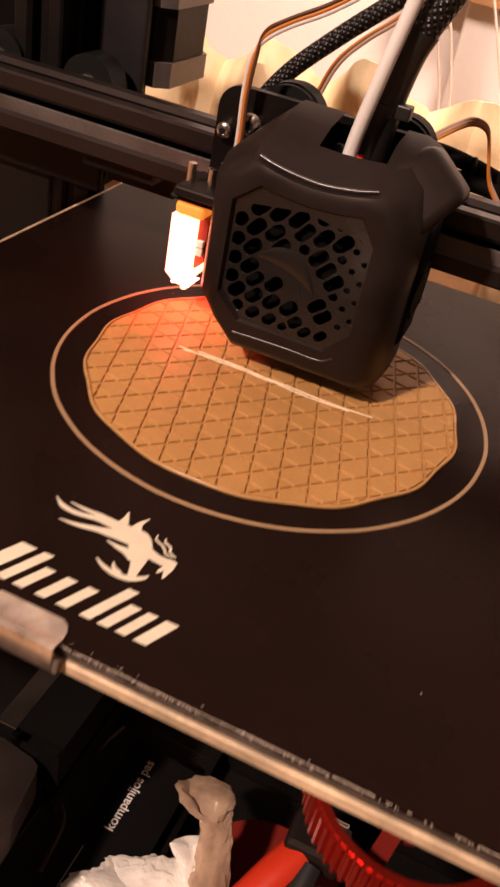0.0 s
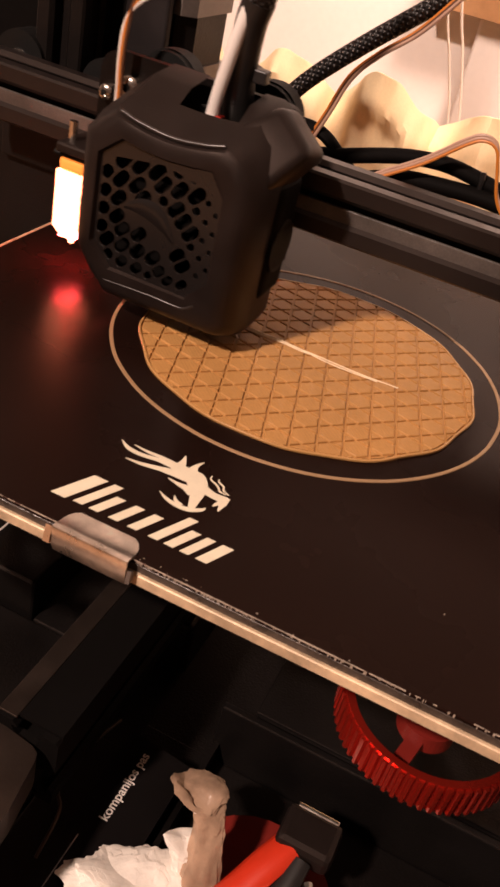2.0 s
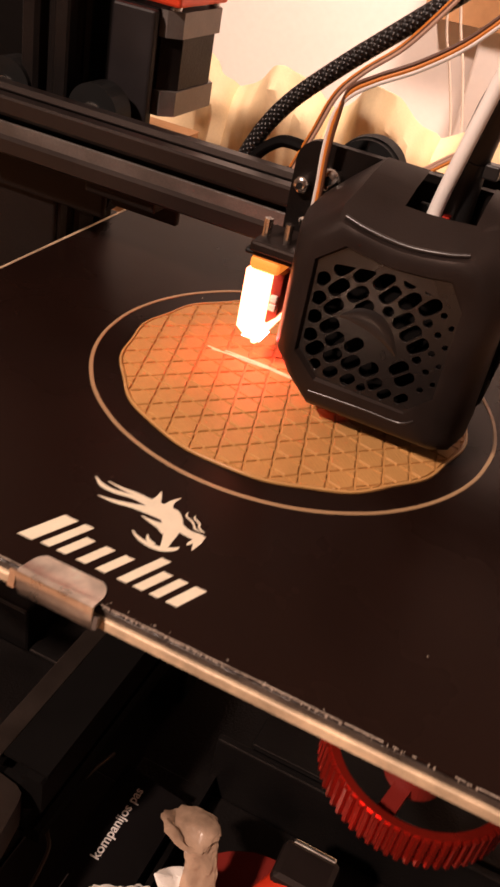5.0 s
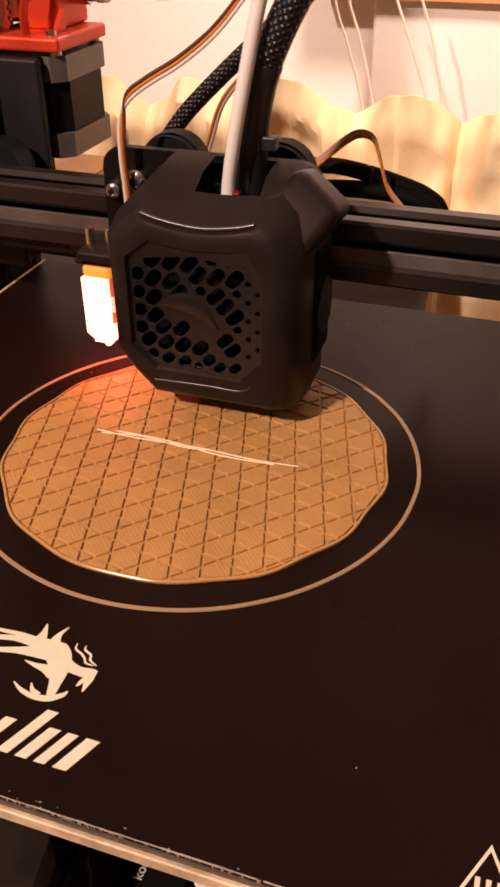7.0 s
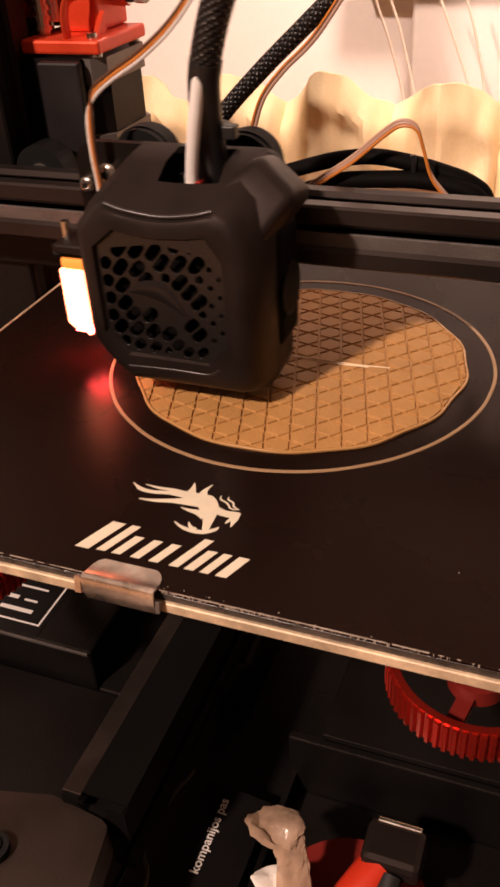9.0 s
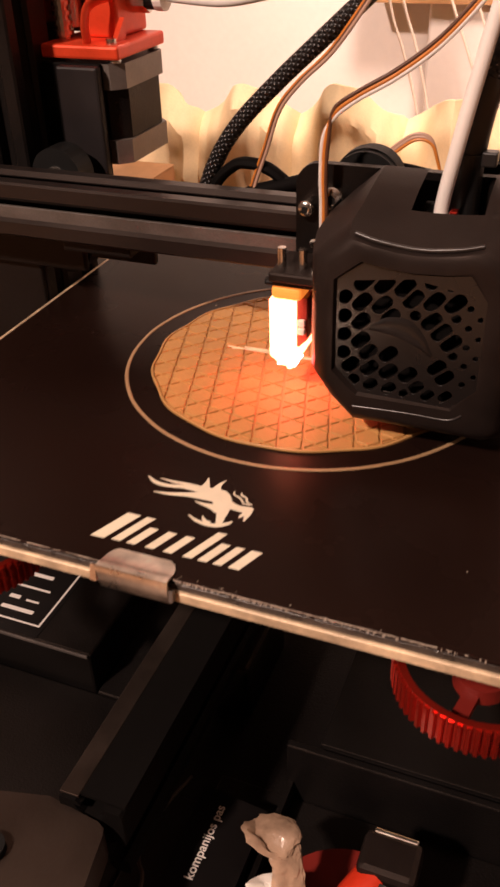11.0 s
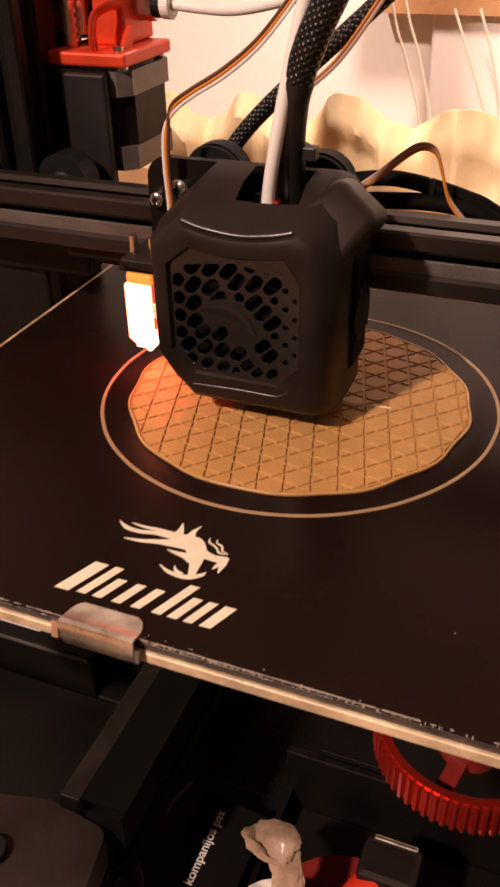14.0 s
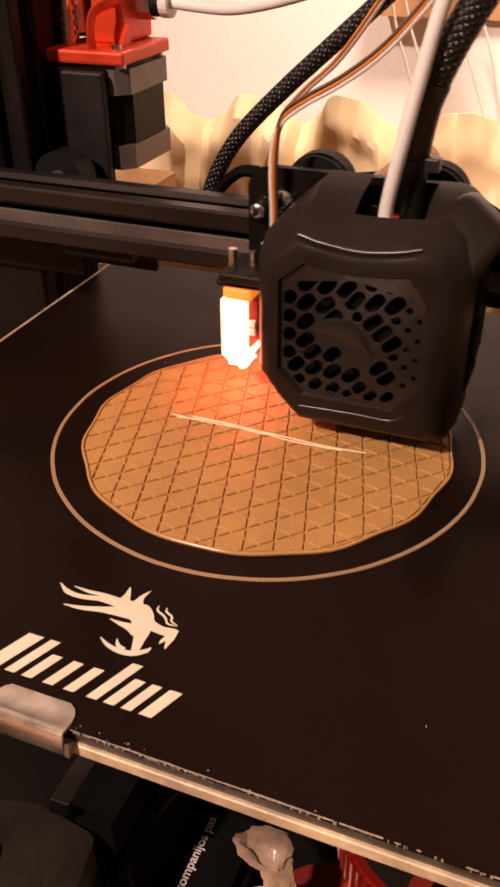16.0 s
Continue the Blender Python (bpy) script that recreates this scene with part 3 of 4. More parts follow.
# ---------------------------------------------------------------- lower front
def base_parts():
    b = thing("control_box", "flat black metal control box under the bed", "box")
    part("cover", box(B(), -190, -64, -30, 190, -124.5, -100, 1.2), M_POWDER, b)
    lab = part("label_panel", box(B(), -180, -88.5, -29.2, 40, -100, -99.8), M_BOX, b, "black sticker with a white frame")
    for x0, x1, y0, y1 in ((-91.2, -90.4, -24, 38), (-178, -91.2, -24, -23.2)):
        part("frame_line", box(B(), x0, x1, y0, y1, -99.8, -99.7), M_WHITEINK, lab)
    for k, (x0, x1, y) in enumerate(((-112, -97, -19), (-104, -98, -13), (-112, -107, -13), (-118, -97, -6), (-116, -100, 1))):
        part("text_bar", box(B(), x0, x1, y, y + (1.0 if k % 2 else 1.9), -99.8, -99.7), M_WHITEINK, lab)
    part("front_edge", box(B(), -189, -65, -30.9, -30.05, -101.2, -99.9, 0.2), M_BELT, b, "thin lighter strip along the front edge")
    pl = thing("base_plate", "black sheet-metal base plate of the printer", "plate")
    part("sheet", box(B(), -230, -21, -240, -31, -124.6, -119, 0.8), M_POWDER, pl)
    part("inner_sheet", box(B(), -63.5, -21, -30.5, 190, -124.6, -119, 0.8), M_POWDER, pl)
    part("middle_sheet", box(B(), -20.5, 30.5, -59, 190, -124.6, -121.2, 0.8), M_POWDER, pl)
    part("front_sheet", box(B(), -20.6, -4.6, -240, -59.5, -124.6, -119.5, 0.8), M_POWDER, pl)
    part("side_rail", box(B(), -230, -200, -240, 230, -118.9, -95, 1.0), M_ANOD, pl)
    hs = thing("tray_housing", "black sheet-metal housing of the tool tray", "housing")
    part("shell", box(B(), 31, 195, -42, 150, -124.6, -94.2, 1.0), M_POWDER, hs)
    part("lid_sheet", box(B(), 30.6, 195.4, -42.4, 150, -94.1, -93, 0.4), M_POWDER, hs)
    f = thing("front_foot", "black cast foot below the centre rail", "foot", "feet of the printer")
    part("pad", box(B(), -30, -3.8, -20, 20, -124.5, -96.2, 2), M_POWDER, f)
    copy_thing(f, pose(0, 0.2, 0))
    t = thing("belt_tensioner", "black moulded belt tensioner on the rail's end", "tensioner")
    part("housing", prism(B(), [(-60, -107), (-46, -104.5), (-31.7, -101), (-14.8, -103.2), (-12.4, -104.4), (-11.5, -106.5), (-8.9, -121), (-7, -150), (-60, -156)], "z", -84, -72), M_SATIN, t)
    k = part("knob", cyl(B(), (-38, -121, -72), (-38, -121, -69.5), 4.6, seg=22), M_DARK, t)
    part("knob_cap", cyl(B(), (-38, -121, -69.5), (-38, -121, -68.7), 2.6, seg=18), M_DARK, k)
    w = thing("loose_wire", "thin dark loose wire beside the rail", "wire")
    part("strand", sweep(B(), [(-8.5, -60, -106), (-9.8, -72, -102), (-10.3, -81, -100), (-10.4, -88.5, -100), (-9.6, -95, -100), (-5.6, -100.5, -100), (-5, -112, -106)], 0.55, 10), M_SATIN, w, smooth=True)
    d = thing("tool_tray", "black sheet-metal tool tray pulled out below the bed", "tray")
    part("tray_floor", box(B(), -4, 170, -190, -46, -123, -121, 0.5), M_POWDER, d)
    part("back_wall", box(B(), 20, 170, -46, -43, -122.8, -94, 0.6), M_POWDER, d)
    part("side_wall", prism(B(), [(20, -190), (21.5, -190), (22.5, -46), (20.6, -43)], "z", -120.8, -112), M_POWDER, d)
    part("front_wall", box(B(), 22, 170, -193, -190, -123, -95, 0.6), M_POWDER, d)
    part("side_wall", box(B(), 170, 172.5, -193, -43, -123, -95, 0.6), M_POWDER, d)
    c = thing("black_carton", "flat glossy black carton with white lettering beside the rail", "carton")
    part("carton", prism(B(), [(-3.5, -170), (18, -170), (19, -62), (-3.5, -60)], "z", -120.5, -108), M_BOX, c)
    cu = bpy.data.curves.new("lettering", "FONT")
    cu.body, cu.size, cu.extrude, cu.offset = "kompanijos pas", 0.0042, 0.00003, 0.00006
    ob = bpy.data.objects.new("lettering", cu)
    scene.collection.objects.link(ob)
    me = bpy.data.meshes.new_from_object(ob.evaluated_get(bpy.context.evaluated_depsgraph_get()))
    bpy.data.objects.remove(ob)
    me.materials.append(M_WHITEINK)
    wide = 0.0262 / max(v.co.x for v in me.vertices)
    tx = new("lettering", me)
    tx.parent = c
    tx.matrix_basis = pose(0.0058, -0.0916, -0.10795, 0, 0, 90) @ Matrix.Diagonal((wide, 1.0, 1.0, 1.0))
    tagged(tx, "white printed lettering")
    part("text_bar", box(B(), 0.6, 0.9, -120, -99, -108, -107.95), M_GREYINK, c)


def tissue():
    """Crumpled tissue: one lump stands up, another spreads low beside it."""
    def lump(pts, r, seed, n=16):
        bm = B()
        line = smooth_line(pts, 14)
        rings = []
        for i, p in enumerate(line):
            s = i / (len(line) - 1)
            rad = r * (0.9 + 0.25 * math.sin(s * 7 + seed)) * (1 if s < 0.9 else math.sqrt(max(0.0, 1 - ((s - 0.9) / 0.1) ** 2)) * 0.8 + 0.2)
            ring = []
            for k in range(n):
                a = 2 * math.pi * k / n
                crease = 1 + 0.26 * noise.noise((math.cos(a) * 1.7 + seed, math.sin(a) * 1.7, s * 5)) + 0.27 * abs(noise.noise((math.cos(a) * 4 + seed, math.sin(a) * 4, s * 13)))
                ring.append(bm.verts.new(p + Vector((math.cos(a), math.sin(a) * 0.8, 0.25 * math.sin(a * 2))) * rad * crease))
            rings.append(ring)
        for i in range(len(rings) - 1):
            for k in range(n):
                q = (rings[i][k], rings[i][(k + 1) % n], rings[i + 1][(k + 1) % n], rings[i + 1][k])
                bm.faces.new((q[0], q[1], q[2]))
                bm.faces.new((q[0], q[2], q[3]))
        bm.faces.new(rings[0][::-1])
        bm.faces.new(rings[-1])
        return bm
    t = thing("crumpled_tissue", "crumpled off-white tissue paper in the tray", "tissue")
    part("upright_twist", lump([(40, -100, -121), (39.5, -98, -110), (36.5, -90, -98), (33, -84, -90), (29, -81, -86.5), (25.5, -83, -86)], 6.3, 1.3, 30), M_FOIL, t, "creased glossy brownish twist", smooth=True)
    part("flat_fold", lump([(10, -110, -106), (16, -105, -105), (24, -101, -106), (33, -99, -108), (44, -102, -112)], 10.5, 4.1, 44), M_PAPER, t)
    part("loose_corner", lump([(36, -100, -112), (32, -95, -104), (30, -92, -100), (29.5, -90.5, -97)], 4.4, 7.7, 18), M_PAPER, t)


def cutters():
    p = thing("side_cutters", "red and black handled side cutters in the tray", "pliers")
    part("handle", sweep(B(), [(26, -132, -112), (38, -112, -108), (47, -98, -103), (53, -86, -98), (57, -78, -96)], 3.6, 12, wide=1.5), M_REDPLASTIC, p, "red plastic grip", smooth=True)
    part("handle", sweep(B(), [(44, -136, -112), (52, -116, -108), (57, -100, -104), (60, -88, -99), (61, -80, -96)], 3.0, 12, wide=1.5), M_CABLE, p, "black plastic grip", smooth=True)
    part("inlay", sweep(B(), [(47, -130, -108.3), (53, -114, -104.6), (57, -101, -100.6), (59.5, -91, -96.4)], 0.9, 8), M_STEEL, p, "bare steel strip")
    part("jaw", box(B(), 52.5, 70, -80, -66, -99, -91, 2.2), M_PLASTIC, p)
    part("edge", box(B(), 55, 68, -67.2, -65.6, -92.6, -91.2, 0.4), M_STEEL, p, "bright steel edge")
    part("spring", sweep(B(), [(66, -84, -98), (70, -92, -98), (72, -102, -100)], 1.6, 8), M_STEEL, p)
    r = thing("red_spool", "dark red plastic spool lying in the tray", "spool")
    part("rim", cyl(B(), (52, -86, -120.9), (52, -86, -114), 25, seg=40), M_REDDARK, r)


# ---------------------------------------------------------------- moving bed; y is measured from its front edge
def bed():
    b = thing("heated_bed", "black printer bed plate with a cream logo and red levelling knobs", "printer bed")
    part("print_surface", box(B(), -117.5, 117.5, 0, 235, -1.2, 0, 0.25, 1), M_SHEET, b)
    part("carrier_sheet", box(B(), -117.3, 117.3, 0.25, 234.7, -3.6, -1.2, 0.2, 1), M_GLASSEDGE, b, "dark glossy sheet edge")
    part("aluminium_plate", box(B(), -118.7, 118.5, -0.6, 235.6, -6.8, -3.6, 0.3, 1), M_ALU, b, "bare aluminium plate")
    part("edge_trim", box(B(), -118.7, -117.55, -0.3, 235.3, -3.5, 0.08, 0.2, 1), M_ALU, b, "thin bright edge strip")
    part("insulation", box(B(), -105, 105, 12, 223, -10.5, -6.8), M_DARK, b)
    part("carriage", prism(B(), [(-85, 28), (-70, 22), (-30, 100), (30, 100), (70, 22), (85, 28), (45, 117), (85, 206), (70, 212), (30, 134), (-30, 134), (-70, 212), (-85, 206), (-45, 117)],
                           "z", -24, -21), M_POWDER, b, "black sheet-metal carriage")
    for sx, sy in ((76.6, 27), (-84, 27), (76.6, 208), (-84, 208)):
        # Hub and spokes are coloured dark for the shade inside the rim.
        k = part("levelling_knob", cyl(B(), (sx, sy, -37.0), (sx, sy, -32.0), 7.5, seg=40), M_REDDARK, b, "red anodised knurled knob")
        bm, n = B(), 64
        for q in range(n):
            a0 = 2 * math.pi * q / n
            o = [(sx + math.cos(a0 + d) * r, sy + math.sin(a0 + d) * r) for d, r in ((-0.032, 21.2), (-0.032, 23.3), (-0.018, 23.9), (0.018, 23.9), (0.032, 23.3), (0.032, 21.2))]
            prism(bm, o, "z", -37, -28)
        part("knurled_rim", bm, M_RED, k)
        bm = B()
        outer = [bm.verts.new((sx + math.cos(2 * math.pi * q / 96) * 22.9, sy + math.sin(2 * math.pi * q / 96) * 22.9, -27.6)) for q in range(96)]
        inner = [bm.verts.new((sx + math.cos(2 * math.pi * q / 96) * 20.9, sy + math.sin(2 * math.pi * q / 96) * 20.9, -27.6)) for q in range(96)]
        low = [bm.verts.new((v.co.x, v.co.y, -37.2)) for v in outer]
        lin = [bm.verts.new((v.co.x, v.co.y, -36.4)) for v in inner]
        for q in range(96):
            w = (q + 1) % 96
            bm.faces.new((outer[q], outer[w], inner[w], inner[q]))
            bm.faces.new((outer[q], low[q], low[w], outer[w]))
            bm.faces.new((inner[q], inner[w], lin[w], lin[q]))
        part("lip", bm, M_RED, k)
        for a in (0.3, 2.4, 4.5):
            part("spoke", prism(B(), [(sx + math.cos(a + d) * r, sy + math.sin(a + d) * r) for d, r in ((-0.35, 6), (-0.1, 21), (0.1, 21), (0.35, 6))], "z", -36.5, -34.0), M_REDDARK, k)
        part("spring", cyl(B(), (sx, sy, -35.9), (sx, sy, -10.6), 4.4, seg=20), M_DARK, k)
    logo(b)
    rnd = random.Random(5)
    bm = B()
    for k in range(14):
        x, y = rnd.uniform(3, 60) * rnd.uniform(0.3, 1), rnd.uniform(0.2, 1.6)
        s = rnd.uniform(0.07, 0.18)
        box(bm, x, x + s * rnd.uniform(1, 3), y, y + s, 0.0, rnd.uniform(0.08, 0.3))
    for x, y in ((68.8, 27), (-52, 151)):
        box(bm, x, x + 0.3, y, y + 0.35, 0, 0.2)
    tagged(part("filament_crumbs", bm, M_SCUFF, b), "tiny pale filament crumbs", kind="stuff")
    bm = B()
    for k in range(130):
        x = 2 + 108 * rnd.random() ** 1.8
        box(bm, x, x + rnd.uniform(0.06, 0.4) * rnd.uniform(0.4, 1.6), -0.03, rnd.uniform(0.02, 0.14), -rnd.uniform(0.4, 1.1), 0.012)
    x = -117.0
    while x < 112:
        w = rnd.uniform(0.8, 3.5)
        if rnd.random() < (0.95 if x < 60 else 0.55):
            h = rnd.uniform(0.10, 0.22)
            box(bm, x, min(x + w, 117), -0.05, h, -h, 0.02)
        x += w
    part("worn_edge", bm, M_SCUFF, b, "scuffed bright edge")


def logo(b):
    """Plain cream shapes of the printed mark: slanted blocks, and curved blades above them."""
    lean = 0.42
    def bar_of(x, y0, y1, w):
        return prism(B(), [(x, y0), (x + w, y0), (x + w + lean * (y1 - y0), y1), (x + lean * (y1 - y0), y1)], "z", 0, 0.06)
    lg = part("printed_mark", bar_of(-26.6, 8.3, 20.1, 4.0), M_LOGO, b, "cream printed mark of plain shapes")
    for x, w, y1 in ((-20.6, 2.6, 20.1), (-16.2, 2.6, 16.4), (-10.8, 2.6, 16.4), (-5.6, 2.6, 16.4), (0.0, 2.6, 20.6), (4.2, 2.6, 16.8), (8.4, 2.4, 16.8), (12.6, 3.0, 16.8)):
        part("mark_shape", bar_of(x, 8.7, y1, w), M_LOGO, lg)
    def blade(pts, widths):
        line = smooth_line([(x, y, 0) for x, y in pts], 6)
        n = len(line)
        left, right = [], []
        for i, p in enumerate(line):
            t = (line[min(i + 1, n - 1)] - line[max(i - 1, 0)]).normalized()
            s = i / (n - 1) * (len(widths) - 1)
            k = min(int(s), len(widths) - 2)
            w = widths[k] + (widths[k + 1] - widths[k]) * (s - k)
            left.append((p.x - t.y * w, p.y + t.x * w))
            right.append((p.x + t.y * w, p.y - t.x * w))
        bm = B()
        a = [bm.verts.new((x, y, 0.06)) for x, y in left]
        c = [bm.verts.new((x, y, 0.06)) for x, y in right]
        a0 = [bm.verts.new((x, y, 0.0)) for x, y in left]
        c0 = [bm.verts.new((x, y, 0.0)) for x, y in right]
        for i in range(n - 1):
            bm.faces.new((a[i], a[i + 1], c[i + 1], c[i]))
            bm.faces.new((a[i], a0[i], a0[i + 1], a[i + 1]))
            bm.faces.new((c[i], c[i + 1], c0[i + 1], c0[i]))
        part("mark_shape", bm, M_LOGO, lg)
    blade([(-24.2, 37.4), (-21, 35.4), (-17, 35.0), (-12, 36.0), (-7, 36.4), (-2, 35.8)], [0.1, 0.7, 0.7, 0.8, 1.6, 2.2])
    blade([(-20.4, 37.6), (-16, 37.2), (-12, 37.4), (-8, 37.2)], [0.1, 0.5, 0.6, 0.7])
    blade([(-19.4, 31.2), (-15, 31.6), (-10, 32.9), (-5, 34.0), (0, 34.6)], [0.15, 0.6, 0.9, 1.7, 2.2])
    blade([(-5, 35.6), (-1.4, 35.4), (0.8, 33.2), (2.2, 30.2), (3.0, 27.0), (3.6, 24.0)], [1.0, 2.9, 2.7, 2.0, 1.3, 0.9])
    blade([(-6.6, 30.9), (-3.6, 30.4), (-1, 30.2), (1.4, 29.4)], [0.1, 0.6, 1.1, 1.6])
    blade([(0.4, 34.2), (3.2, 32.6), (6.0, 31.9), (8.6, 32.0), (9.9, 32.6)], [1.8, 1.4, 1.2, 1.4, 1.0])
    blade([(9.4, 33.2), (9.4, 30.4), (9.6, 27.0)], [0.8, 1.0, 0.15])
    blade([(8.6, 30.6), (8.0, 29.0), (7.7, 27.9)], [0.6, 0.5, 0.1])
    blade([(-7.3, 42.2), (-6.6, 39.4), (-6.4, 36.6)], [0.1, 0.8, 1.7])
    blade([(-2.0, 42.8), (-3.0, 39.8), (-2.8, 36.6)], [0.1, 0.7, 1.7])
    blade([(-5.7, 24.9), (-3.0, 23.4), (0.4, 22.7), (3.6, 23.2), (6.0, 24.9), (6.6, 26.2)], [0.12, 0.5, 0.7, 0.8, 0.6, 0.15])
    blade([(-1.9, 25.8), (-0.8, 24.2), (1.2, 23.4)], [0.12, 0.5, 0.6])
    blade([(2.2, 39.0), (2.6, 37.4), (4.6, 36.4), (5.8, 35.4), (6.6, 34.4), (8.6, 34.2)], [0.1, 0.26, 0.28, 0.26, 0.26, 0.12])
    blade([(4.4, 39.0), (4.7, 37.8), (6.6, 36.8), (7.2, 35.4), (9.2, 34.4)], [0.1, 0.26, 0.28, 0.26, 0.12])
    tri = [(89.5, 6.5), (102.0, 6.5), (95.6, 19.4)]
    cxm, cym = sum(p[0] for p in tri) / 3, sum(p[1] for p in tri) / 3
    bm = B()
    for (x0, y0), (x1, y1) in ((tri[0], tri[1]), (tri[1], tri[2]), (tri[2], tri[0])):
        s = 0.84
        prism(bm, [(x0, y0), (x1, y1), (cxm + (x1 - cxm) * s, cym + (y1 - cym) * s), (cxm + (x0 - cxm) * s, cym + (y0 - cym) * s)], "z", 0, 0.06)
    part("warning_triangle", bm, M_LOGO, b, "cream printed warning triangle")
    bm = B()
    for k in range(3):
        box(bm, 93.4 + 1.9 * k, 94.3 + 1.9 * k, 8.6, 12.6, 0.0, 0.06)
    part("warning_sign", bm, M_LOGO, b)


def clip():
    c = thing("bed_clip", "bent stainless steel clip over the bed's front edge", "clip")
    def strip(prof, x0, x1, th=0.7):
        line = [Vector((0, u, v)) for u, v in prof]
        bm = B()
        rows = []
        for side in (0, 1):
            for x in (x0, x1):
                r = []
                for i, p in enumerate(line):
                    t = (line[min(i + 1, len(line) - 1)] - line[max(i - 1, 0)]).normalized()
                    nrm = Vector((0, -t.z, t.y))
                    trim = (2.6, 1.2, 0.4)[i] if i < 3 else 0.0
                    r.append(bm.verts.new(p + nrm * th * side + Vector((x + (trim if x == x0 else -trim), 0, 0))))
                rows.append(r)
        a, b2, c2, d2 = rows
        for i in range(len(line) - 1):
            bm.faces.new((a[i], a[i + 1], b2[i + 1], b2[i]))
            bm.faces.new((c2[i], d2[i], d2[i + 1], c2[i + 1]))
            bm.faces.new((a[i], c2[i], c2[i + 1], a[i + 1]))
            bm.faces.new((b2[i], b2[i + 1], d2[i + 1], d2[i]))
        bm.faces.new((a[0], b2[0], d2[0], c2[0]))
        bm.faces.new((a[-1], c2[-1], d2[-1], b2[-1]))
        return bm
    top = [(5.4, 0.8), (4.6, 0.6), (3.2, 0.5), (1.4, 0.5), (-0.4, 0.9), (-1.8, 1.3), (-2.6, 1.0), (-2.9, 0.2), (-2.9, -2.2), (-2.7, -4.0), (-1.6, -6.9), (2, -7.6), (6, -7.4)]
    part("spring_strip", strip(top, -18.6, 1.2), M_STEEL, c, smooth=True)
    part("side_ear", prism(B(), [(-3.6, -3.6), (-1.2, -4.6), (-0.8, -0.4), (-2.6, 0.9)], "x", -20.4, -18.7), M_STEEL, c)
    part("side_ear", prism(B(), [(-2.8, -5.2), (-1.0, -5.2), (-1.0, -2.4), (-2.4, -1.6)], "x", 1.3, 2.4), M_GREYCAP, c)


def skirt():
    bm = B()
    n, rings = 220, []
    for k in range(n):
        a = 2 * math.pi * k / n
        rr = 65.45 + 0.12 * noise.noise((math.cos(a) * 6, math.sin(a) * 6, 0))
        ca, sa = math.cos(a), math.sin(a)
        rings.append([bm.verts.new((-0.3 + ca * (rr + o), 118 + sa * (rr + o), z)) for o, z in ((-0.62, 0.0), (-0.5, 0.26), (0.5, 0.26), (0.62, 0.0))])
    for k in range(n):
        w = rings[(k + 1) % n]
        for j in range(4):
            bm.faces.new((rings[k][j], rings[k][(j + 1) % 4], w[(j + 1) % 4], w[j]))
    return tagged(part("skirt_line", bm, M_SKIRT), "thin tan filament ring printed on the bed", "filament ring")


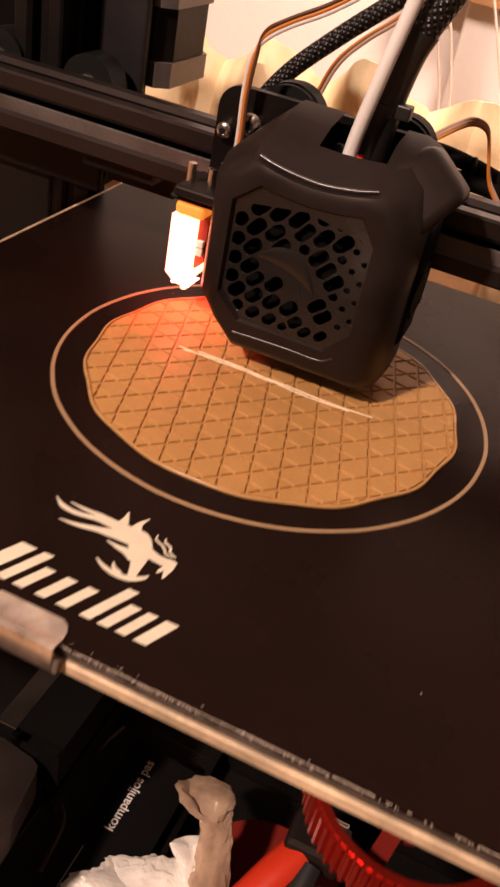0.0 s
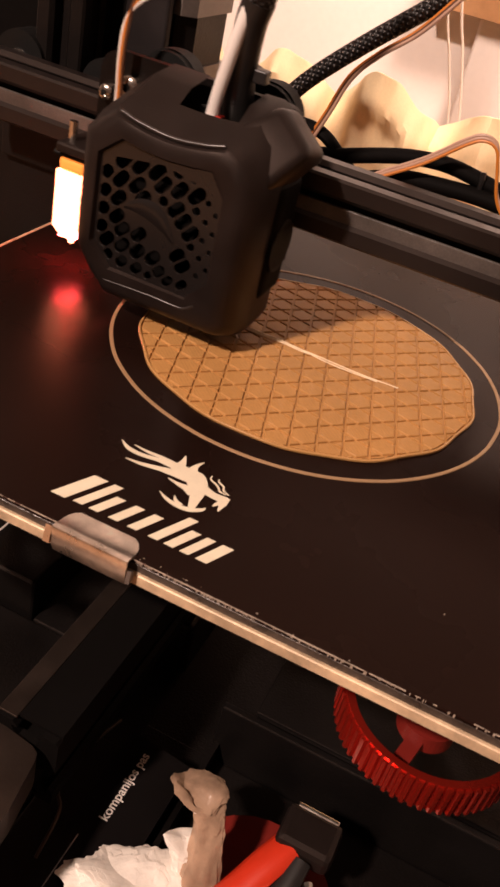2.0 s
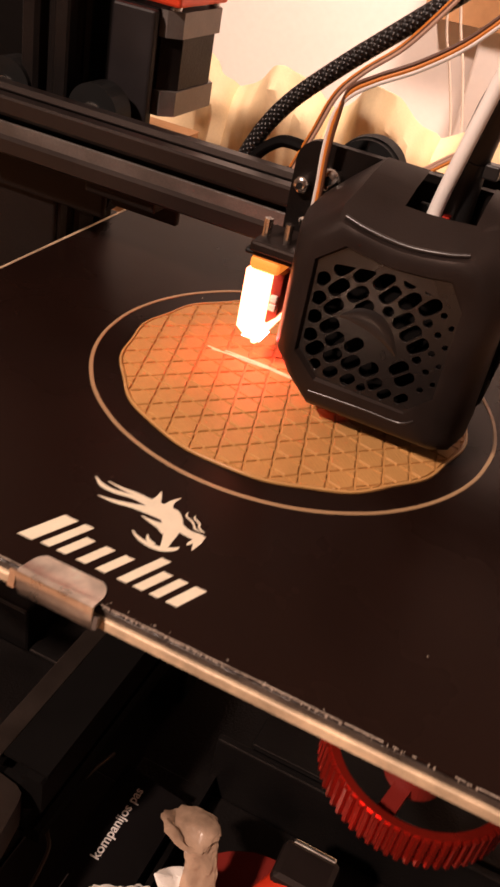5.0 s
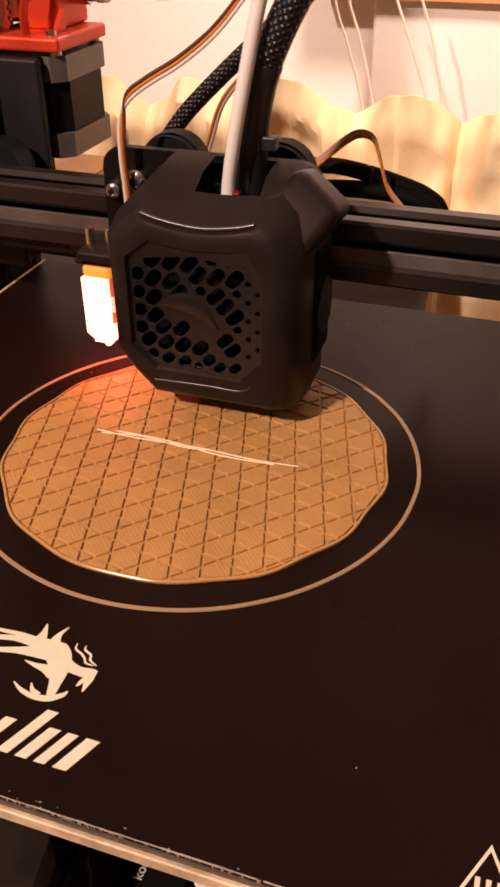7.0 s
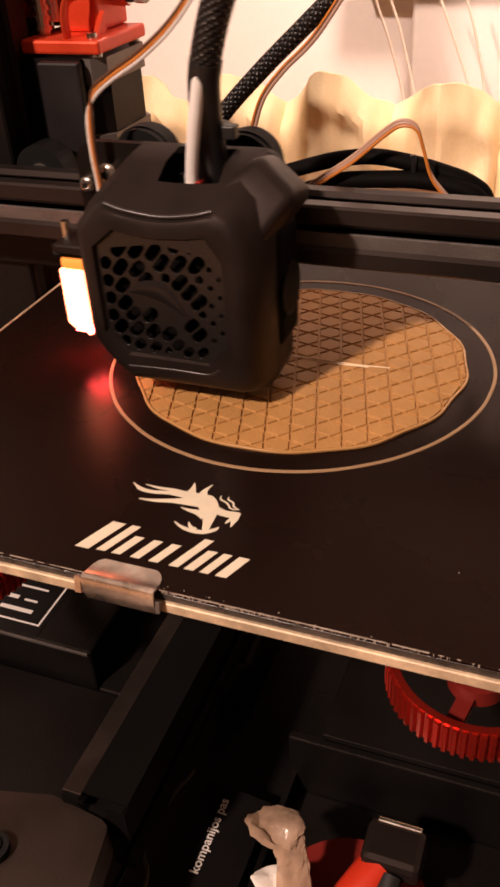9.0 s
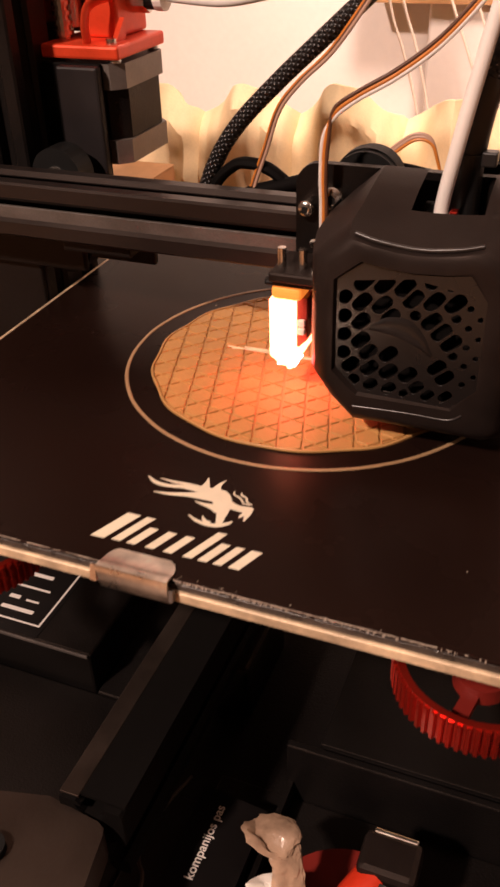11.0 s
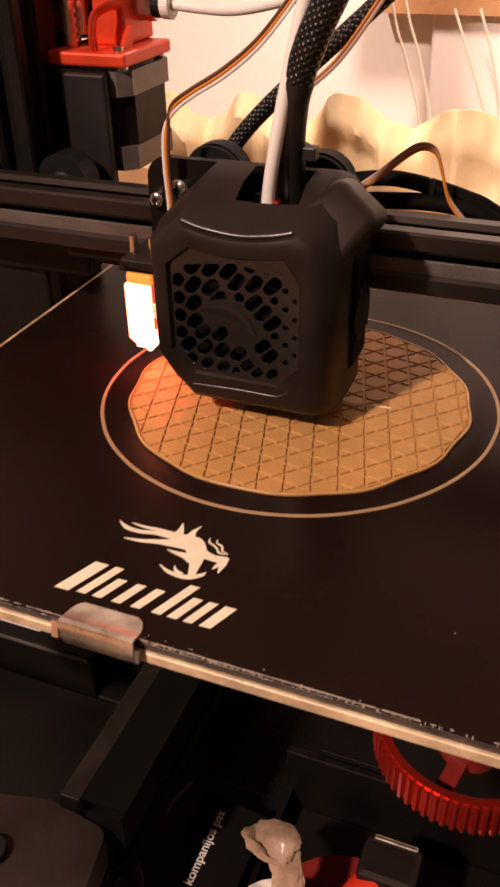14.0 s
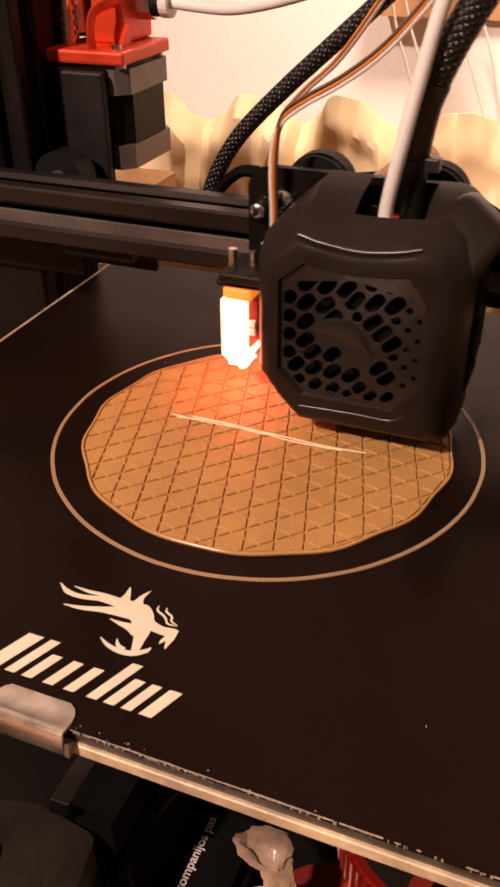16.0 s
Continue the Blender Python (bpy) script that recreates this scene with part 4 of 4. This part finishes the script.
def coaster():
    t = thing("printed_disc", "half-printed round tan disc with triangular grooves", "printed part")
    bm = B()
    n = 280
    def edge(a):
        s = (a / (2 * math.pi) * 14) % 1.0
        return 56.7 + (0.25 + 0.35 * abs(math.cos(a + 0.2)) ** 2) * math.cos(2 * math.pi * s) + 0.5 * noise.noise((math.cos(a) * 2, math.sin(a) * 2, 4))
    o = [(-0.3 + math.cos(2 * math.pi * k / n) * edge(2 * math.pi * k / n), 118 + math.sin(2 * math.pi * k / n) * edge(2 * math.pi * k / n)) for k in range(n)]
    part("base_layer", prism(bm, o, "z", 0.0, 0.22), M_PRINT, t)
    bm = B()
    bm.faces.new([bm.verts.new((-0.3 + (x + 0.3) * 0.988, 118 + (y - 118) * 0.988, 0.22)) for x, y in o[::4]])
    for ang, shift in ((106, 1.7), (46, 7.45), (166, 5.85)):
        d = Vector((-math.sin(radians(ang)), math.cos(radians(ang)), 0))
        for k in range(-8, 9):
            p = Vector((0, 118, 0)) + d * (k * 7.77 + shift)
            bmesh.ops.bisect_plane(bm, geom=bm.verts[:] + bm.edges[:] + bm.faces[:], plane_co=p, plane_no=d, dist=0.0001)
    cells = [[Vector((v.co.x, v.co.y)) for v in f.verts] for f in bm.faces if f.calc_area() > 0.8]
    def shrink(cell, gap):
        """The convex cell with every side moved inwards by gap."""
        out = cell[:]
        for k in range(len(cell)):
            a, e = cell[k], cell[(k + 1) % len(cell)] - cell[k]
            if e.length < 1e-6:
                continue
            nrm = Vector((-e.y, e.x)) / e.length
            side = [(p - a).dot(nrm) - gap for p in out]
            kept = []
            for m in range(len(out)):
                w = (m + 1) % len(out)
                if side[m] >= 0:
                    kept.append(out[m])
                if (side[m] >= 0) != (side[w] >= 0):
                    kept.append(out[m].lerp(out[w], side[m] / (side[m] - side[w])))
            out = kept
            if len(out) < 3:
                return []
        return out
    bm = B()
    for cell in cells:
        area = sum(cell[k].x * cell[(k + 1) % len(cell)].y - cell[(k + 1) % len(cell)].x * cell[k].y for k in range(len(cell)))
        cell = cell if area > 0 else cell[::-1]
        foot = shrink(cell, 0.40)
        if len(foot) < 3:
            continue
        mid = sum(foot, Vector((0, 0))) / len(foot)
        lo = [bm.verts.new((p.x, p.y, 0.21)) for p in foot]
        up = [bm.verts.new((*(p + (mid - p) * 0.02), 0.66)) for p in foot]
        hi = [bm.verts.new((*(p + (mid - p) * 0.07), 0.85)) for p in foot]
        for s, t2 in ((lo, up), (up, hi)):
            for k in range(len(s)):
                w = (k + 1) % len(s)
                bm.faces.new((s[k], s[w], t2[w], t2[k]))
        bm.faces.new(hi)
    tagged(part("grooved_infill", bm, M_PRINT, t), kind="stuff")
    bm = B()
    w = 0.7
    ring = [[bm.verts.new((-0.3 + (x + 0.3) * s, 118 + (y - 118) * s, z)) for s, z in ((1.0, 0.02), (1.0, 0.70), (0.996, 0.90), (1 - w / 57, 0.90), (1 - w / 57, 0.2))] for x, y in o]
    for k in range(n):
        q = ring[(k + 1) % n]
        for j in range(5):
            bm.faces.new((ring[k][j], ring[k][(j + 1) % 5], q[(j + 1) % 5], q[j]))
    part("outer_wall", bm, M_RIM, t, smooth=True)
    for pts in ([(-33, 118.4, 1.02), (-20, 118.0, 1.12), (0, 118.7, 0.97), (18, 118.2, 1.02), (31, 118.8, 0.92)],
                [(-27, 119.3, 0.92), (-10, 119.1, 1.02), (8, 117.5, 1.02), (24, 117.9, 0.97)],
                [(-31, 117.8, 0.92), (-18, 119.0, 0.97), (-4, 118.0, 0.97), (4, 118.8, 0.92)]):
        part("loose_strand", sweep(B(), [(x, 118.3 + (y - 118.3) * 1.5, z - 0.05) for x, y, z in pts], 0.25, 8), M_STRAND, t, "pale stray filament strand")
    return t


# ---------------------------------------------------------------- print head, at its own zero
def head():
    h = thing("print_head", "black plastic print head with a honeycomb fan cover and glowing probe", "print head")
    def ring(y, x0, x1, z0, z1, cb, ctl, ctr, dip):
        cr = cb * 0.36
        pts = [(x0 + cb, z0), (x1 - cr, z0), (x1 - 0.3 * cr, z0 + 0.3 * cr), (x1, z0 + cr), (x1, (z0 + z1) / 2), (x1, z1 - ctr), (x1 - 0.4 * ctr, z1 - 0.35 * ctr)]
        a, b = x1 - ctr, x0 + ctl
        pts += [(a + (b - a) * k / 6, z1 - dip * math.sin(math.pi * k / 6)) for k in range(7)]
        pts += [(x0 + 0.45 * ctl, z1 - 0.5 * ctl), (x0, z1 - ctl * 0.95), (x0, (z0 + z1) / 2), (x0, z0 + cb * 1.15), (x0 + 0.4 * cb, z0 + 0.58 * cb)]
        return [(x, y, z) for x, z in pts]
    secs = [ring(-5.0, 0.6, 45.4, 11.6, 62.4, 8, 6.5, 6.5, 2.6), ring(-4.4, -1.4, 48.0, 10.2, 64.0, 9.5, 7.5, 7.5, 2.6),
            ring(-2.6, -4.0, 50.2, 8.4, 65.0, 12.0, 9, 8.5, 2.6), ring(2, -6.6, 52.2, 6.3, 67.0, 13.5, 11, 9, 2.2),
            ring(9, -8.4, 53.2, 4.6, 70.0, 15, 14, 9, 1.5), ring(14, -9.2, 53.2, 4.0, 73.6, 15, 16, 9, 0.8),
            ring(26, -9.2, 53.0, 4.0, 75.0, 15, 16, 9, 0.2)]
    bm = B()
    vs = [[bm.verts.new(p) for p in s] for s in secs]
    n = len(secs[0])
    top_mid = range(8, 11)
    for i in range(len(vs) - 1):
        for k in range(n):
            if i >= 4 and k in top_mid:
                continue
            bm.faces.new((vs[i][k], vs[i][(k + 1) % n], vs[i + 1][(k + 1) % n], vs[i + 1][k]))
    # front opening for the fan cover
    rec = [(9.0, 17.5), (36.5, 17.5), (43.4, 24.5), (43.4, 51.5), (38.5, 58.4), (32, 57.4), (23, 56.8), (15, 57.4), (9.0, 58.4), (1.6, 52.5), (1.6, 24.5)]
    def sink(x):
        """The recess is deep beside the probe and runs out flush on the blower's side."""
        return -3.4 - 1.35 * (x - 1.6) / 41.8
    front = vs[0]
    inner = [bm.verts.new((x, -5.0, z)) for x, z in rec]
    deep = [bm.verts.new((x + (23.3 - x) * 0.03, sink(x), z + (38 - z) * 0.03)) for x, z in rec]
    eds = [bm.edges.new((inner[k], inner[(k + 1) % len(inner)])) for k in range(len(inner))]
    eds += [bm.edges.get((front[k], front[(k + 1) % n])) for k in range(n)]
    bmesh.ops.triangle_fill(bm, use_beauty=True, use_dissolve=False, edges=eds)
    for k in range(len(rec)):
        w = (k + 1) % len(rec)
        bm.faces.new((inner[k], inner[w], deep[w], deep[k]))
    sh = part("shroud", bm, M_PLASTIC, h, "black plastic fan shroud", smooth=True)
    holes, ang = [], radians(45)
    # rows of slots: first centre, count, step, length, width
    rows = [(9.8, 52.3, 3, 5.65, -0.05, 6.7, 3.4), (23.5, 49.2, 3, 5.6, 0.2, 6.7, 3.4), (9.5, 46.4, 2, 5.6, -0.05, 6.7, 3.4), (4.6, 47.2, 4, 0, -5.68, 4.6, 3.4),
            (9.4, 40.6, 2, 0.1, -5.8, 6.4, 3.4), (17.7, 43.2, 1, 0, 0, 6.0, 3.3), (28.9, 43.6, 3, 2.85, -2.75, 6.5, 3.4), (11.9, 31.4, 2, 5.8, 0.4, 6.2, 3.3),
            (6.9, 26.6, 4, 5.55, -0.1, 6.2, 3.4), (31.5, 30.0, 2, 2.3, -2.6, 6.0, 3.2), (7.6, 21.6, 3, 5.4, -0.3, 4.8, 2.9), (26.2, 22.8, 1, 0, 0, 5.0, 2.9),
            (29.6, 20.9, 2, 4.9, 0.6, 4.4, 2.4), (22.8, 20.3, 1, 0, 0, 3.2, 2.0), (6.4, 54.6, 1, 0, 0, 2.8, 2.5), (27.9, 54.2, 1, 0, 0, 3.5, 3.1), (24.4, 44.6, 1, 0, 0, 3.1, 2.7),
            (35.3, 45.4, 2, 0.1, -11.1, 2.6, 2.3), (38.7, 48.8, 5, 0, -5.65, 1.8, 1.6), (41.6, 46.1, 4, 0, -5.7, 1.6, 1.4), (33.1, 53.7, 1, 0, 0, 2.0, 1.8)]
    for x, z, count, dx, dz, length, width in rows:
        for k in range(count):
            holes.append([x + dx * k, z + dz * k, length, width])
    def cut(poly, at, nrm):
        """The part of a convex outline on the side of a line to which nrm points."""
        side = [(p - at).dot(nrm) for p in poly]
        kept = []
        for m in range(len(poly)):
            w = (m + 1) % len(poly)
            if side[m] >= 0:
                kept.append(poly[m])
            if (side[m] >= 0) != (side[w] >= 0):
                kept.append(poly[m].lerp(poly[w], side[m] / (side[m] - side[w])))
        return kept
    rim = [Vector((x + (23.3 - x) * 0.03, z + (38 - z) * 0.03)) for x, z in rec]
    cells, axis = [], Vector((math.cos(ang), math.sin(ang)))
    for i, (x, z, length, width) in enumerate(holes):
        here = Vector((x, z))
        poly = [Vector(p) for p in pill(x, z, length + 0.2, width * 1.12, ang, 7)]
        for k in range(len(rim)):
            e = (rim[(k + 1) % len(rim)] - rim[k]).normalized()
            inward = Vector((-e.y, e.x))
            poly = cut(poly, rim[k] + inward * 0.6, inward)
        for j, (ox, oz, ol, ow) in enumerate(holes):
            if j == i or (Vector((ox, oz)) - here).length > 10:
                continue
            steps = (-0.5, -0.25, 0, 0.25, 0.5)
            gap, p, q = min(((Vector((ox, oz)) + axis * v * (ol - ow) - here - axis * u * (length - width)).length, u, v) for u in steps for v in steps)
            mine, theirs = here + axis * p * (length - width), Vector((ox, oz)) + axis * q * (ol - ow)
            if gap < (width + ow) / 2 + 0.7:
                way = (theirs - mine).normalized()
                poly = cut(poly, mine + way * (gap * width / (width + ow) - 0.36), -way)
        if len(poly) > 2:
            soft = []
            for m in range(len(poly)):
                w = (m + 1) % len(poly)
                soft += [tuple(poly[m].lerp(poly[w], 0.15)), tuple(poly[m].lerp(poly[w], 0.85))]
            cells.append([p for m, p in enumerate(soft) if (Vector(p) - Vector(soft[m - 1])).length > 0.02])
    holes = cells
    bm = filled([(x + (23.3 - x) * 0.03, z + (38 - z) * 0.03) for x, z in rec], holes, -3.4, -2.3)
    for v in bm.verts:
        v.co.y += sink(v.co.x) + 3.4
    g = part("fan_grille", bm, M_GRILLE, sh, "honeycomb fan grille")
    bm = B()
    ridge = smooth_line([(12.0, -4.2, 39.2), (16, -4.5, 40.6), (21.6, -4.8, 40.4), (26, -4.9, 37.6), (29.6, -4.9, 33.4)], 5)
    wide = [0.3 + 2.4 * math.sin(math.pi * min(1, 0.12 + 0.85 * k / (len(ridge) - 1))) for k in range(len(ridge))]
    rims = [[bm.verts.new((p.x - 0.45 * w * u, p.y + 0.15 + 0.5 * abs(u) ** 1.5, p.z - w * u)) for u in (-1, -0.6, 0, 0.7, 1.4)] for p, w in zip(ridge, wide)]
    for k in range(len(rims) - 1):
        for j in range(4):
            bm.faces.new((rims[k][j], rims[k + 1][j], rims[k + 1][j + 1], rims[k][j + 1]))
    part("hub_emblem", bm, M_GRILLE, g, smooth=True)
    # Fan box is oversized and black, so the grille holes look shaded.
    fan = part("fan", box(B(), -3.6, 46, 5.0, 13, 14, 58, 1.5), M_DULLBLACK, h, "cooling fan, widened and blackened as shade behind the grille")
    part("fan_hub", cyl(B(), (23.3, 2.6, 37.5), (23.3, 5.0, 37.5), 10, seg=32), M_DULLBLACK, fan)
    for k in range(7):
        a = 2 * math.pi * k / 7
        bm = B()
        p = [(23.3 + math.cos(a + d) * r, 37.5 + math.sin(a + d) * r) for d, r in ((0, 9), (0.28, 18.5), (0.5, 18.2), (0.3, 9))]
        part("blade", prism(bm, p, "y", 2.8, 4.9), M_DULLBLACK, fan)
    part("lower_rib", sweep(B(), [(8.4, -4.7, 13.6), (16, -4.8, 14.0), (26, -4.8, 14.3), (34.5, -4.8, 14.2), (37.5, -4.8, 14.9), (39.8, -4.8, 16.6)], 0.45, 24), M_GLOSS, sh, smooth=True)
    part("edge_bead", sweep(B(), [(6.6, -2.6, 65.2), (13, -3.3, 63.9), (24, -3.6, 62.9), (34, -3.3, 63.9), (40.0, -2.6, 65.2)], 0.6, 24), M_GLOSS, sh, smooth=True)
    # side blower and its sloped duct cover
    bl = part("side_blower", box(B(), 42, 54.4, 11, 31, 16, 56, 4, 4), M_DULLBLACK, h, "black side blower fan")
    part("blower_inlet", cyl(B(), (54.4, 21, 34), (54.8, 21, 34), 8.5, seg=32), M_DARK, bl)
    for k in range(8):
        part("vane", box(B(), 54.4, 54.9, 14 + 1.9 * k, 14.5 + 1.9 * k, 27, 41), M_DULLBLACK, bl)
    bm = B()
    quad = [(37.0, 5.6, 69.0), (47.0, 16, 76.2), (60.6, 10, 67.2), (51.8, 0.2, 54.0)]
    back = [(38.0, 27, 64.0), (47.0, 30, 73.4), (60.4, 30, 62.0), (51.0, 26, 50.0)]
    a = [bm.verts.new(p) for p in quad]
    b = [bm.verts.new(p) for p in back]
    bm.faces.new(a)
    bm.faces.new(b[::-1])
    for k in range(4):
        bm.faces.new((a[k], a[(k + 1) % 4], b[(k + 1) % 4], b[k]))
    bmesh.ops.bevel(bm, geom=bm.edges[:], offset=3.2, segments=5, affect="EDGES", profile=0.5)
    part("duct_cover", bm, M_PLASTIC, h, "sloped black duct cover", smooth=True)
    # carriage plate, rollers, screws
    def rounded(x0, x1, z0, z1, r):
        o = []
        for cx2, cz2, a0 in ((x1 - r, z0 + r, -90), (x1 - r, z1 - r, 0), (x0 + r, z1 - r, 90), (x0 + r, z0 + r, 180)):
            o += [(cx2 + r * math.cos(radians(a0 + 15 * k)), cz2 + r * math.sin(radians(a0 + 15 * k))) for k in range(7)]
        return o
    part("carriage_plate", prism(B(), rounded(-21.5, 50, 22, 72.5, 7), "y", 31.0, 34.0), M_POWDER, h, "black steel carriage plate")
    for x in (-2.0, 33.5):
        w = part("roller", cyl(B(), (x, 38.5, 64.3), (x, 48.5, 64.3), 10.4, seg=36), M_DARK, h, "black guide roller")
        part("roller_groove", cyl(B(), (x, 41, 64.3), (x, 46, 64.3), 10.9, 10.9, seg=36), M_DARK, w)
    part("roller", cyl(B(), (19, 38.5, 21), (19, 48.5, 21), 11.5, seg=36), M_DARK, h, "black guide roller")
    for x, z, r in ((-20 + 2.4, 59.2, 2.5), (-10.9 + 1.5, 63.0, 3.6)):
        s = part("screw", cyl(B(), (x, 31, z), (x, 28.6, z), r, seg=24), M_SCREW, h, "bright button-head screw")
        bm = ball(B(), (x, 28.6, z), r, (1, 0.45, 1))
        part("screw_dome", bm, M_SCREW, s, smooth=True)
        part("hex_socket", cyl(B(), (x, 27.2, z), (x, 26.9, z), r * 0.42, seg=6), M_DARK, s)
    part("bracket_screw", cyl(B(), (-12.5, 29, 51), (-12.5, 22, 51), 1.6, seg=14), M_SCREW, h)
    # hot end under the cover
    part("heater_block", box(B(), 17, 31, 13, 26, 6.4, 12, 0.6), M_DULLBLACK, h)
    nz = part("nozzle", cyl(B(), (23, 18, 1.1), (23, 18, 6.4), 0.6, 3.2, seg=18), M_GREYCAP, h, "brass nozzle")
    # levelling probe
    pr = part("probe_mount", box(B(), -24, -8, 12, 31, 41.2, 44.6, 0.8), M_PLASTIC, h, "black probe bracket")
    for x in (-21.5, -14.8):
        part("probe_screw", cyl(B(), (x, 18, 40.6), (x, 18, 50.5), 1.35, seg=14), M_SCREW, pr)
    part("probe_flange", box(B(), -26.2, -10.5, 14.2, 25, 39.2, 41.1, 0.8), M_DARK, pr)
    part("probe_cap", box(B(), -24.2, -14.2, 14.6, 25, 34.65, 39.2, 1.6, 3), M_PROBE_TOP, h, "amber lit upper end of the probe")
    lower = prism(B(), [(-24.6, 34.6), (-24.6, 15.2), (-20.8, 12.2), (-18.4, 12.2), (-13.6, 17.4), (-13.2, 18.4), (-13.2, 20.6), (-17.0, 16.6), (-17.0, 34.6)], "y", 14.6, 25)
    part("probe_body", lower, M_PROBE, h, "glowing white probe housing")
    # Dark red paints the shade in this recess.
    part("probe_side", box(B(), -16.9, -13.4, 18.4, 24.6, 17.4, 34.5, 0.3), M_REDDARK, h, "recess of the probe, coloured dark red for shade")
    for z in (22.6, 25.4):
        part("probe_contact", box(B(), -16.2, -13.8, 16.6, 18.3, z, z + 2.3, 0.4), M_WIRE_W, h, "pale plug contact")
    part("probe_tip", cyl(B(), (-19.4, 19, 9.2), (-19.4, 19, 12.0), 1.0, 1.5, seg=14), M_PROBE, h)
    part("probe_led", box(B(), -22.6, -16.4, 15.6, 24, 11.7, 12.0), M_PROBE_RED, h, "red status light under the probe")
    # tube, bundle and ribbon wire rising from the head
    part("feed_tube", sweep(B(), [(24.8, 19.5, 58), (24.8, 19, 67), (27.6, 18.5, 84), (30.4, 20, 100), (34.2, 22, 119), (41, 25, 142)], 2.0, 14), M_TUBE, h, "white plastic feed tube", smooth=True)
    fit = part("tube_fitting", cyl(B(), (24.7, 18, 58), (24.7, 18, 63.6), 4.6, seg=6), M_TUBE, h, "pale tube fitting")
    part("red_clip", box(B(), 27.6, 29.8, 14.5, 17.5, 65.6, 67.4, 0.4), M_RED, fit)
    part("blue_clip", box(B(), 20.0, 23.5, 20, 22, 64, 67.5, 0.4), M_DARK, fit)
    part("cable_sleeve", sweep(B(), [(29, 29, 54), (28.8, 28.5, 66), (29.2, 28, 80), (31.6, 28, 95), (35.6, 28, 106), (41.6, 28.5, 118), (52, 30, 136)], 4.5, 18, uv=True), M_BRAID, h,
         "black braided cable bundle", smooth=True)
    sleeve = bpy.data.objects["cable_sleeve"]
    part("heat_shrink", sweep(B(), [(29, 29, 54), (28.8, 28.5, 66), (29.2, 28, 80), (31.0, 28, 93), (33.2, 28, 100)], 4.75, 18), M_CABLE, sleeve, "plain black shrink tube", smooth=True)
    tie = part("cable_tie", cyl(B(), (29.0, 28.2, 77.2), (29.3, 28.1, 80.4), 5.3, seg=24), M_CABLE, h)
    part("tie_head", box(B(), 33.2, 37.4, 24, 28, 77, 81, 0.5), M_CABLE, tie)
    line = [(-11.5, 26, 54), (-11.4, 25.5, 62), (-11.6, 25, 71.6), (-11.0, 25, 81.6), (-7.6, 25, 87.4), (-1.0, 25, 92.4), (9.5, 25, 98.5), (20, 25, 106.5), (29.5, 25, 117), (40, 26, 131)]
    for k, m in enumerate((M_WIRE_W, M_WIRE_O, M_WIRE_B)):
        part("probe_wire", sweep(B(), [(x + 0.85 * k - 0.4 - (1.0 * k if z > 84 else 0), y - 0.1 * k, z + (1.05 * k if z > 84 else 0)) for x, y, z in line], 0.58, 8), m, h, smooth=True)
    return h


room()
dark_filler_box()
small_cartons()
cloth()
strings()
frame_parts()
extruder()
rear_cables()
base_parts()
tissue()
cutters()
bed()
clip()
skirt()
coaster()
head()


def motions():
    riding = [bpy.data.objects[n] for n in ("heated_bed", "bed_clip", "skirt_line", "printed_disc")]
    for ob in riding:
        walk(ob, [(t, pose(0, y * 0.001, 0)) for t, y in BED_Y])
    sway = [(0, 1.9, 0), (0.5, 5.5, 0), (1, 1, 5), (1.5, -2, 11), (2, -2, 11), (2.5, 0, 6), (3, 5.8, 1), (4, 3, 0), (5.5, -1.6, 0), (6.5, -1.7, 0), (7, 0.7, 1), (7.5, -3, 8),
            (8, -4, 12), (8.5, -4, 13), (9, -3.5, 11), (9.5, -1, 3), (10.4, 0, 0), (12.5, -0.3, 0), (13.2, -0.6, 4), (13.7, -1.2, 10), (14, -1.0, 10), (14.5, -1.2, 10), (15, -1.4, 11), (15.5, -1, 3), (16, -0.4, 0)]
    foot = Matrix.Translation((0.029, 0.0285, 0.066))
    walk(bpy.data.objects["cable_sleeve"], [(t, foot @ pose(0, 0, 0, lean, a, 0) @ foot.inverted()) for t, a, lean in sway])
    walk(bpy.data.objects["print_head"], [(t, pose(x * 0.001, 0, 0)) for t, x in HEAD_X])


motions()
